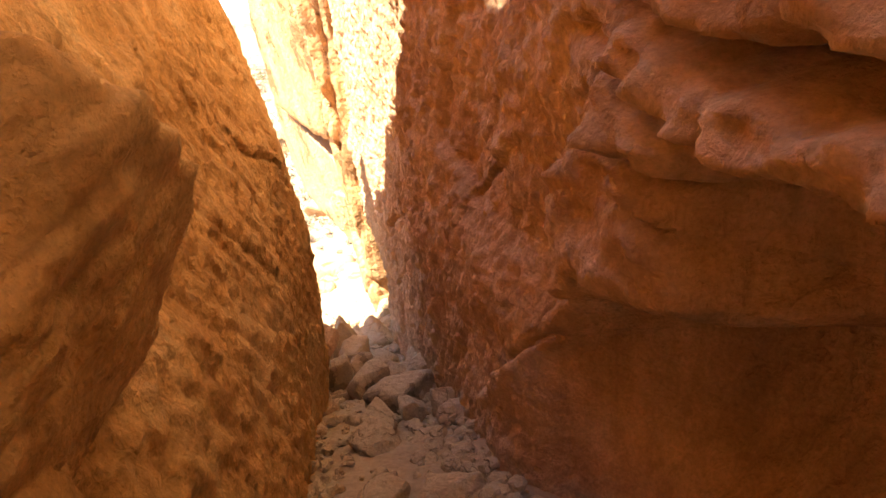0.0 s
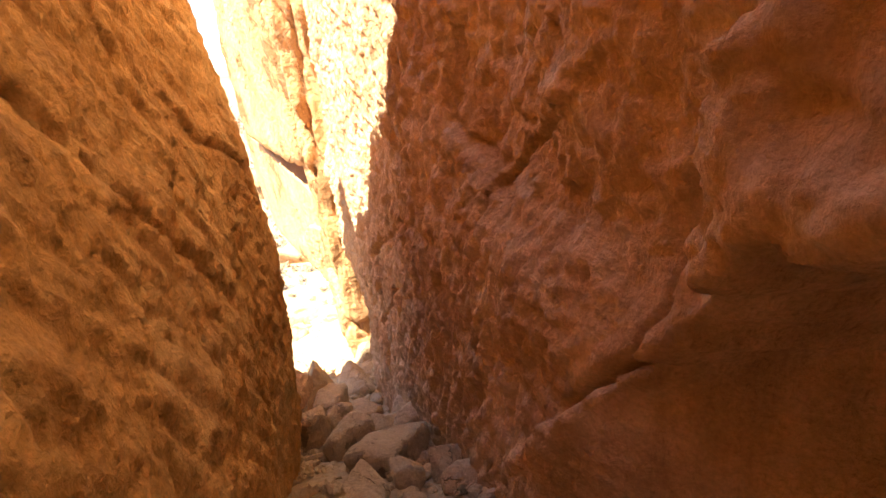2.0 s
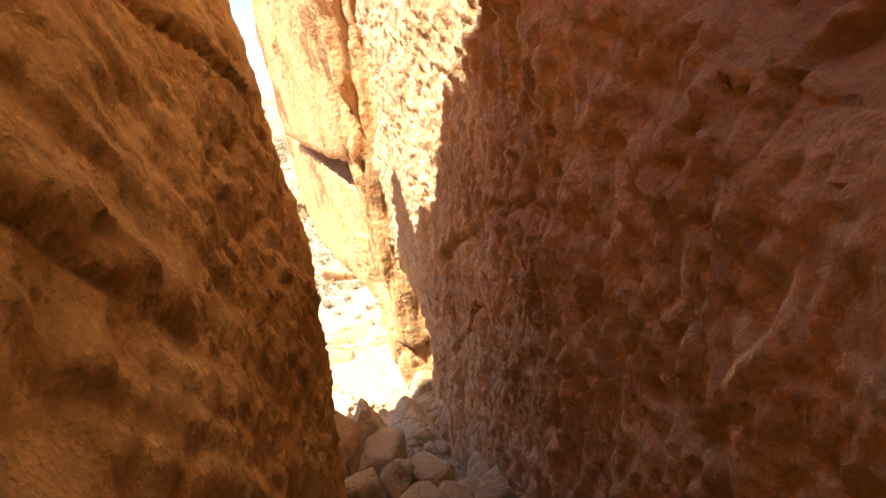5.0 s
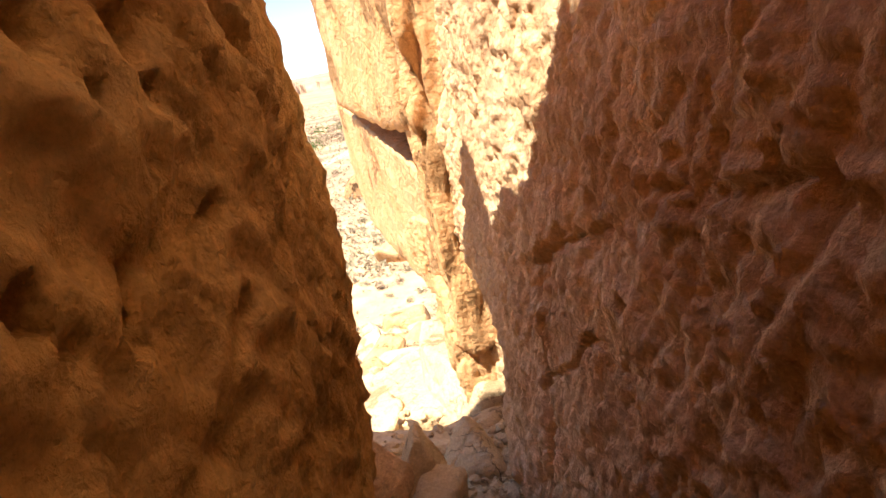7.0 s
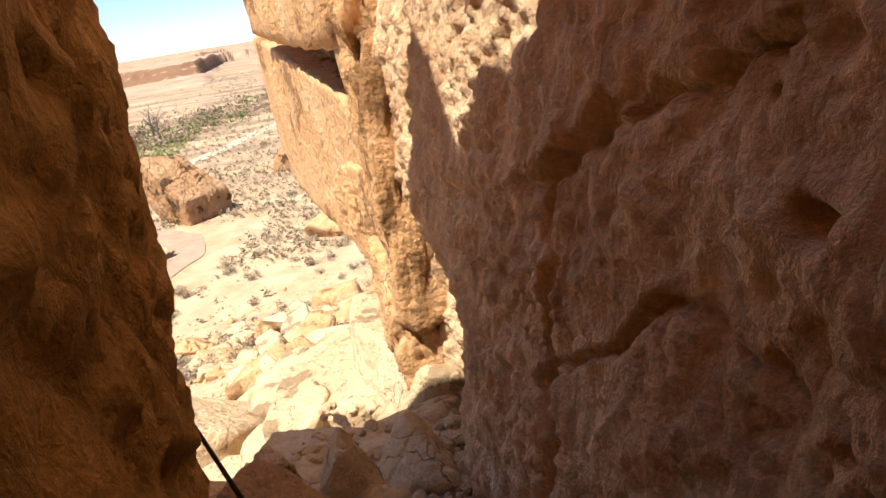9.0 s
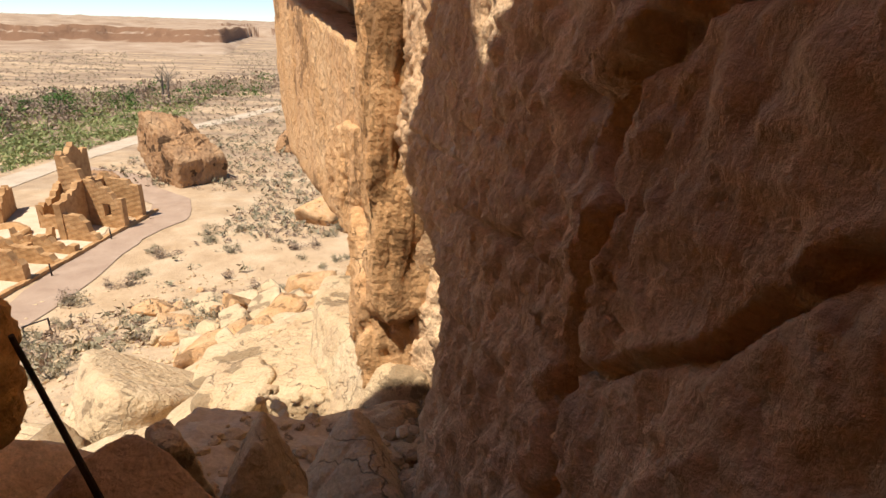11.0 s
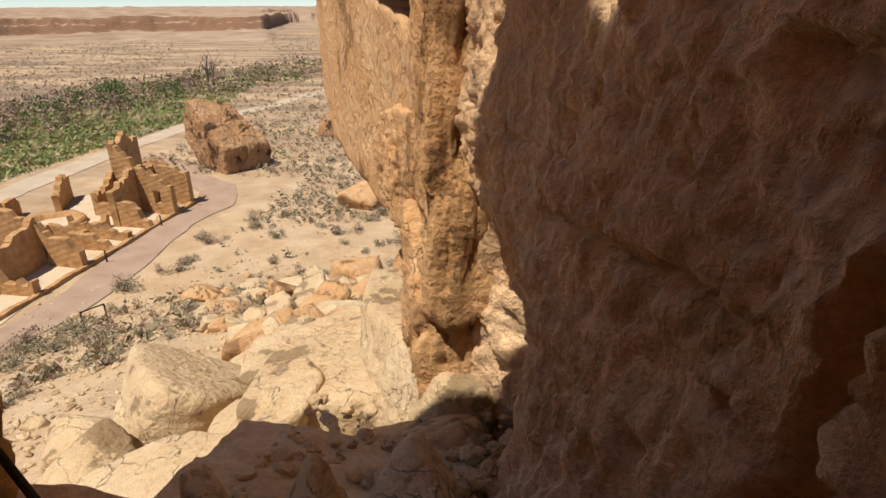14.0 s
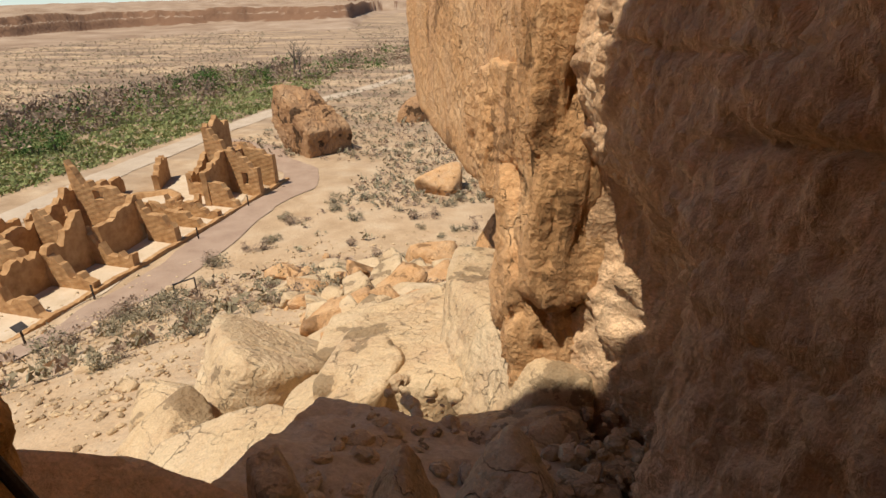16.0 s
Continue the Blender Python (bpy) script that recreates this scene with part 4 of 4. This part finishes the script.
def masonry(x0, y0, x1, y1, h0, h1, seed, thick=0.5, holes=(), base=-17.15):
    """A ruined wall from one end to the other with a ragged top; holes: (s0, s1, z0, z1) in metres."""
    length = math.hypot(x1 - x0, y1 - y0)
    cell = 0.22
    n, m = max(2, int(length / cell)), int(max(h0, h1) / cell) + 4
    dx, dy = (x1 - x0) / length, (y1 - y0) / length
    s_mid = (np.arange(n) + 0.5) / n
    s_end = np.arange(n + 1) / n
    top = h0 + (h1 - h0) * s_end + 1.0 * fbm(np.c_[s_end * length, np.full(n + 1, seed), np.zeros(n + 1)], 1.6, 5, 0.68, seed * 1.7) * min(1.0, max(h0, h1) / 1.5)
    top = 0.4 * top + 0.6 * np.round(top / 0.45) * 0.45
    top = np.clip(top, 0.35, max(h0, h1) + 0.6)
    solid = (np.arange(m)[None, :] + 0.5) * cell < np.maximum(top[1:], top[:-1])[:, None] + 0.5 * cell
    for a, c, e, g in holes:
        ss, zz = s_mid * length, (np.arange(m) + 0.5) * cell
        solid &= ~(((ss > a) & (ss < c))[:, None] & ((zz > e) & (zz < g))[None, :])
    pad = np.pad(solid, 1)
    verts, index, faces = [], {}, []

    def vert(i, k, side):
        key = (i, k, side)
        if key not in index:
            s, z = i / n * length, min(k * cell, top[i])
            t = thick / 2 * (1 if side else -1)
            j = 0.02 * math.sin(i * 12.9 + k * 7.1 + seed) + 0.02 * math.sin(i * 3.3 - k * 5.7)
            t += 0.012 * math.sin(i * 5.1 + k * 9.2 + seed) * (1 if side else -1)
            index[key] = len(verts)
            verts.append((x0 + dx * (s + j) - dy * t, y0 + dy * (s + j) + dx * t, base + z + j))
        return index[key]

    for i in range(n):
        for k in range(m):
            if not solid[i, k]:
                continue
            a, c, e, g = (i, k), (i + 1, k), (i + 1, k + 1), (i, k + 1)
            faces.append([vert(*q, 1) for q in (g, e, c, a)])
            faces.append([vert(*q, 0) for q in (a, c, e, g)])
            for (u, v), (o, w) in (((a, c), (i + 1, k)), ((c, e), (i + 2, k + 1)), ((e, g), (i + 1, k + 2)), ((g, a), (i, k + 1))):
                if not pad[o, w]:
                    faces.append([vert(*u, 1), vert(*u, 0), vert(*v, 0), vert(*v, 1)])
    return mesh_from("wall", verts, faces, MASONRY, False)


ruin = new("ruin")
ruin.location = (0, 0, 0)
tagged(ruin, "roofless ruin of tan sandstone masonry rooms with ragged walls", "ruin")
WALLS = [(-31.8, 50.4, -35.4, 50.8, 2.6, 3.4, ()), (-31.6, 47.6, -36.6, 48.2, 2.0, 4.6, ((1.2, 1.9, 1.2, 2.1),)), (-35.2, 47.8, -34.6, 44.0, 3.4, 2.6, ()), (-31.6, 44.2, -34.8, 44.4, 0.6, 2.8, ()),
         (-39.2, 54.2, -38.6, 50.0, 4.4, 5.2, ()), (-38.6, 50.0, -35.6, 50.4, 4.2, 1.6, ()), (-39.0, 50.2, -38.2, 46.4, 2.4, 1.8, ()), (-35.4, 50.6, -35.2, 47.8, 3.2, 3.6, ((0.9, 1.7, 0.0, 1.7),)),
         (-41.6, 55.2, -45.0, 57.6, 0.9, 1.4, ()), (-38.4, 46.6, -35.0, 46.2, 1.6, 0.9, ()), (-31.6, 41.6, -36.8, 41.9, 0.4, 1.2, ()), (-31.6, 39.6, -36.2, 39.8, 0.5, 1.3, ()),
         (-35.4, 44.0, -35.2, 37.6, 0.9, 0.8, ()), (-38.2, 41.8, -37.6, 37.4, 1.0, 0.7, ()), (-31.4, 36.6, -40.2, 36.9, 1.2, 4.6, ((2.6, 3.3, 0.0, 1.6), (3.3, 3.9, 2.2, 2.9), (6.0, 6.9, 3.0, 3.8))),
         (-34.8, 36.8, -34.2, 32.6, 3.0, 2.2, ()), (-40.4, 37.0, -39.8, 33.4, 3.6, 2.2, ((1.2, 1.9, 2.0, 2.9),)), (-31.2, 32.4, -39.4, 32.8, 0.7, 3.0, ()), (-35.0, 32.4, -34.6, 29.0, 3.2, 2.0, ()),
         (-31.2, 29.2, -39.8, 29.4, 0.6, 3.0, ()), (-39.8, 33.2, -39.4, 25.4, 2.2, 1.6, ()), (-31.0, 25.8, -38.8, 26.0, 0.7, 2.6, ()), (-42.4, 46.8, -44.6, 50.8, 1.4, 2.0, ()),
         (-44.0, 42.0, -45.6, 46.0, 2.0, 1.2, ()), (-45.8, 36.4, -44.4, 41.4, 1.0, 2.0, ()), (-44.6, 29.0, -45.4, 35.6, 0.9, 1.4, ()), (-39.6, 37.4, -43.8, 38.6, 2.2, 1.6, ()), (-35.0, 29.0, -34.6, 26.0, 2.4, 2.0, ())]
for i, (x0, y0, x1, y1, h0, h1, holes) in enumerate(WALLS):
    put_mesh("wall", masonry(x0, y0, x1, y1, 1.15 * h0, 1.15 * h1, i + 1.0, 0.5, holes), ruin)
put_mesh("kerb", masonry(-30.9, 23.0, -31.9, 52.4, 0.35, 0.35, 77.0, 0.35), ruin, "low stone kerb along the trail")
th = np.linspace(0, 2 * np.pi, 49)[:-1]
ring = []
for rr_, zz_ in ((2.05, -18.6), (2.05, -16.55), (2.5, -16.5), (2.6, -17.2)):
    jit = 0.06 * np.sin(th * 7 + rr_)
    ring.append(np.stack([-40.3 + (rr_ + jit) * np.cos(th), 43.6 + (rr_ + jit) * np.sin(th), np.full(48, zz_) + 0.07 * np.sin(th * 5)], 1))
put_mesh("kiva", mesh_from("kiva", np.concatenate(ring), grid_faces(4, 48, False, True), MASONRY), ruin, "round sunken masonry chamber")

rock("great_boulder", (-35.9, 64.6, -14.2), (4.3, 2.7, 4.1), (0, -8, 149), 501, 6, REDROCK, "house-sized orange sandstone boulder beside the trail", "boulder",
     planes=[(-0.5, 0, 0.86, 0.62), (1, 0, 0.1, 0.85), (0.7, 0.1, -0.7, 0.72), (0.1, -0.9, 0.35, 0.8)], facets=3, sharp=60, rough=0.05, grain=0.06, ribs=0.20, split=0.04)
rock("boulder", (-29.4, 82.5, -15.6), (2.6, 2.2, 2.2), (0, 8, 20), 502, 5, REDROCK, "orange sandstone boulder below the far cliff", "boulder", facets=9, sharp=20, rough=0.07, grain=0.06)
rock("boulder", (-43.5, 61.2, -16.8), (2.4, 1.4, 0.9), (0, 0, 140), 503, 5, REDROCK, "low orange sandstone boulder behind the ruin", "boulder", facets=9, sharp=20, rough=0.07, grain=0.04)


def box(bm, sx, sy, sz, at):
    bmesh.ops.create_cube(bm, size=1, matrix=Matrix.Translation(at) @ Matrix.Diagonal((sx, sy, sz, 1)))


def trail_sign(at, yaw):
    root = new("trail_sign")
    root.matrix_world = pose(*at, 0, 0, yaw)
    for s in (-0.55, 0.55):
        bm = bmesh.new()
        box(bm, 0.07, 0.07, 1.2, (s, 0, 0.5))
        bmesh.ops.bevel(bm, geom=bm.edges[:], offset=0.008, segments=1, affect="EDGES")
        part("leg", bm, METAL, root)
    for name, z, h in (("top_rail", 1.06, 0.06), ("lower_rail", 0.15, 0.05)):
        bm = bmesh.new()
        box(bm, 1.16, 0.05, h, (0, 0, z))
        part(name, bm, METAL, root)
    return tagged(root, "dark open metal frame standing beside the trail", "sign frame")


trail_sign((-23.1, 27.6, float(ground_z(-23.1, 27.6))), 60)


def trail_post(at, plate):
    root = new("trail_post")
    root.location = at
    bm = bmesh.new()
    bmesh.ops.create_cone(bm, cap_ends=True, segments=8, radius1=0.06, radius2=0.05, depth=1.0, matrix=Matrix.Translation((0, 0, 0.45)))
    part("stake", bm, DARKWOOD, root)
    if plate:
        bm = bmesh.new()
        bmesh.ops.create_cube(bm, size=1, matrix=Matrix.Translation((0, 0, 0.98)) @ Matrix.Rotation(0.6, 4, "Y") @ Matrix.Diagonal((0.45, 0.6, 0.03, 1)))
        part("plate", bm, METAL, root, "tilted dark metal plate")
    return tagged(root, "short wooden stake beside the gravel trail" if not plate else "stake with a tilted plate beside the trail", "post", "posts along the trail")


for px, py, plate in ((-28.4, 22.4, True), (-30.5, 28.2, False), (-30.6, 37.6, False), (-31.2, 44.8, False)):
    trail_post((px, py, float(ground_z(px, py))), plate)


# ---------------------------------------------------------------- plants
def leaf_cloud(rs, n, radius, height, leaf, fill=0.45, clumps=9):
    """Loose leaves gathered in uneven clumps: triangles."""
    cc = rs.normal(size=(clumps, 3)) * (radius * 0.55, radius * 0.55, height * 0.25) + (0, 0, height * 0.55)
    c = cc[rs.randint(0, clumps, n)] + rs.normal(size=(n, 3)) * (radius * fill * 0.6, radius * fill * 0.6, height * 0.16)
    c[:, 2] = np.clip(c[:, 2], 0.04 * height, None)
    a, b2 = rs.normal(size=(n, 3)), rs.normal(size=(n, 3))
    a /= np.linalg.norm(a, axis=1)[:, None]
    b2 /= np.linalg.norm(b2, axis=1)[:, None]
    size = leaf * rs.uniform(0.6, 1.4, (n, 1))
    v = np.stack([c + a * size, c - a * size * 0.6 + b2 * size * 0.7, c - a * size * 0.6 - b2 * size * 0.7], 1).reshape(-1, 3)
    return v, np.arange(3 * n).reshape(-1, 3)


def twig_set(rs, n, radius, height, thick):
    v, f = [], []
    for _ in range(n):
        tip = np.array([rs.normal() * radius * 0.7, rs.normal() * radius * 0.7, height * rs.uniform(0.5, 1.0)])
        side = np.cross(tip, (0.3, 0.8, 0.1))
        side = side / np.linalg.norm(side) * thick
        up = np.cross(side, tip)
        up = up / np.linalg.norm(up) * thick
        k = len(v)
        v += [side, -0.5 * side + up, -0.5 * side - up, tip]
        f += [(k, k + 1, k + 3), (k + 1, k + 2, k + 3), (k + 2, k, k + 3)]
    return np.array(v), np.array(f)


def shrub(seed, radius, height, leaves, label):
    r2 = np.random.RandomState(seed)
    root = new("shrub")
    v, f = leaf_cloud(r2, 420, radius, height, 0.055)
    put_mesh("foliage", mesh_from("foliage", v, f, leaves, False), root)
    v, f = twig_set(r2, 26, radius, height * 1.05, 0.012)
    put_mesh("brushwood", mesh_from("brushwood", v, f, TWIG, False), root, "bare grey twigs")
    return tagged(root, label, "shrub", "shrubs on the slope")


def place(ob, x, y, s, yaw):
    m = pose(x, y, float(ground_z(x, y)) - 0.02, 0, 0, yaw) @ Matrix.Diagonal((s, s, s, 1))
    return m


shrubs = [shrub(1, 0.55, 0.75, SAGE, "grey-green sagebrush on sandy ground"), shrub(2, 0.65, 0.60, DRY, "dry purplish-brown brush on sandy ground"), shrub(3, 0.45, 0.6, SAGE, "small grey-green sagebrush among stones")]
KNOWN = [(-26.4, 33.8, 1.3), (-27.0, 34.4, 1.0), (-23.0, 26.4, 1.4), (-22.2, 25.4, 1.3), (-24.1, 24.4, 1.5), (-24.6, 25.2, 1.2), (-23.9, 20.7, 1.2), (-25.4, 42.0, 1.1), (-14.6, 28.3, 1.2),
         (-19.3, 17.6, 1.0), (-16.8, 26.4, 1.0), (-18.4, 28.2, 1.1), (-12.2, 23.6, 0.9), (-9.0, 22.2, 0.8), (-6.6, 21.0, 0.7), (-21.0, 23.0, 1.2), (-20.2, 25.6, 1.1), (-25.0, 38.0, 0.9), (-24.2, 47.0, 1.2)]
r3 = np.random.RandomState(21)
for _ in range(75):
    a, dist = math.radians(r3.uniform(-62, -8)), r3.uniform(14, 46)
    px, py = -2.3 + dist * math.sin(a), 8.5 + dist * math.cos(a)
    if px < -26.5 and py < 58:
        continue
    KNOWN.append((px, py, 0.5 + 0.7 * r3.uniform()))
for i, (px, py, s) in enumerate(KNOWN):
    first = shrubs[i % 3]
    yaw = float(r3.uniform(0, 360))
    ob = copy_thing(first, Matrix.Identity(4))
    ob.matrix_basis = place(ob, px, py, s, yaw)
for i, first in enumerate(shrubs):
    first.matrix_basis = place(first, (-21.6, -17.2, -13.4)[i], (21.6, 30.2, 34.0)[i], 1.0, 40 * i)


def field(name, n, region, size, base, material, label, seed, category="scrub"):
    r2 = np.random.RandomState(seed)
    out = []
    while len(out) < n:
        a, dist = math.radians(r2.uniform(-72, -6)), 18 + 420 * r2.uniform() ** 2.0
        px, py = -2.3 + dist * math.sin(a), 8.5 + dist * math.cos(a)
        if region(px, py, r2):
            out.append((px, py, 0, size * r2.uniform(0.5, 1.5)))
    out = np.array(out)
    out[:, 2] = ground_z(out[:, 0], out[:, 1]) - 0.02
    ob = put_mesh(name, scatter_mesh(name, out, base[0], base[1], material, seed))
    return tagged(ob, label, category, kind="stuff")


def open_ground(px, py, r2):
    if -48 < px < -24.5 and 20 < py < 60 or (-56 < px < -47 and py < 95):
        return False
    if math.hypot(px + 2.3, py - 8.5) < 42 and r2.uniform() < 0.94:
        return False
    return meadow_side(px, py) < 0 or r2.uniform() < 0.15


def meadow_side(px, py):
    """Plus inside the green strip along the wash."""
    c = -66 - 0.20 * (py - 60) - 0.0009 * (py - 60) ** 2
    return 11 + 0.05 * py - abs(px - c)


def in_meadow(px, py, r2):
    m = meadow_side(px, py)
    return py < 135 and m > -1 + 3 * float(fbm(np.array([[px, py, 0.0]]), 9.0, 2, 0.5, 2.0)[0]) and px < -56


def in_brush(px, py, r2):
    c = -84 - 0.10 * (py - 60) + 0.0022 * (py - 60) ** 2 * (py > 60)
    return abs(px - c) < 7 + 0.05 * py + 5 * r2.uniform() and px < -56 and py < 230


r4 = np.random.RandomState(31)
tuft = leaf_cloud(r4, 9, 0.5, 0.45, 0.20, 0.6, 3)
clump = leaf_cloud(r4, 16, 0.5, 0.5, 0.17, 0.5, 4)
bushy = leaf_cloud(r4, 90, 0.9, 1.0, 0.12, 0.5, 7)
field("scrub", 8200, open_ground, 0.85, clump, SAGE, "low grey-green scrub dotting the valley floor", 41)
field("dry_scrub", 6000, open_ground, 0.75, clump, DRY, "low dry brown scrub dotting the valley floor", 42)
field("meadow_grass", 7600, in_meadow, 0.8, tuft, GRASSY, "green meadow grass along the wash", 43, "grass")
field("brush", 430, in_brush, 2.0, bushy, DRY, "brown thickets of tall brush along the wash", 44, "brush")
field("green_brush", 160, in_brush, 1.7, bushy, GREEN, "green thickets along the wash", 45, "brush")


def tree(x, y, height, seed):
    r2 = np.random.RandomState(seed)
    root = new("tree")
    bm = bmesh.new()
    bmesh.ops.create_cone(bm, cap_ends=True, segments=8, radius1=0.06 * height, radius2=0.02 * height, depth=0.6 * height, matrix=Matrix.Translation((0, 0, 0.28 * height)))
    part("trunk", bm, TWIG, root)
    v, f = leaf_cloud(r2, 1100, 0.5 * height, height, 0.045 * height, 0.5, 14)
    put_mesh("crown", mesh_from("crown", v, f, GREEN, False), root)
    root.location = (x, y, float(ground_z(x, y)))
    return tagged(root, "small round green tree beside the wash", "tree", "trees along the wash")


for i, (x, y, h) in enumerate(((-74.7, 113.7, 3.6), (-81.1, 105.3, 4.2), (-83.5, 108.0, 3.8), (-66.5, 57.2, 3.2), (-68.5, 55.8, 3.0), (-86, 103, 3.2))):
    tree(x, y, h, 60 + i)


def dead_tree(x, y, height, seed):
    r2 = random.Random(seed)
    root = new("dead_tree")

    def limb(bm, a, b2, r0, r1):
        d = b2 - a
        m = Matrix.Translation((a + b2) / 2) @ d.to_track_quat("Z", "Y").to_matrix().to_4x4()
        bmesh.ops.create_cone(bm, cap_ends=True, segments=6, radius1=r0, radius2=r1, depth=d.length, matrix=m)

    for k in range(4):
        bm = bmesh.new()
        foot = Vector((r2.uniform(-1.6, 1.6), r2.uniform(-1, 1), 0))
        top = foot + Vector((r2.uniform(-1, 1), r2.uniform(-1, 1), height * r2.uniform(0.55, 0.8)))
        limb(bm, foot, top, 0.22, 0.10)
        stem = part("trunk", bm, TWIG, root)
        for _ in range(5):
            bm = bmesh.new()
            start = foot.lerp(top, r2.uniform(0.4, 1.0))
            end = start + Vector((r2.uniform(-2.2, 2.2), r2.uniform(-2.2, 2.2), r2.uniform(0.8, 2.4)))
            limb(bm, start, end, 0.08, 0.03)
            for _ in range(3):
                s2 = start.lerp(end, r2.uniform(0.4, 1))
                limb(bm, s2, s2 + Vector((r2.uniform(-1, 1), r2.uniform(-1, 1), r2.uniform(0.3, 1.2))), 0.03, 0.012)
            part("limb", bm, TWIG, stem)
    root.location = (x, y, float(ground_z(x, y)))
    return tagged(root, "bare grey dead trees with forked limbs by the wash", "tree")


dead_tree(-71.4, 122.7, 8.0, 5)
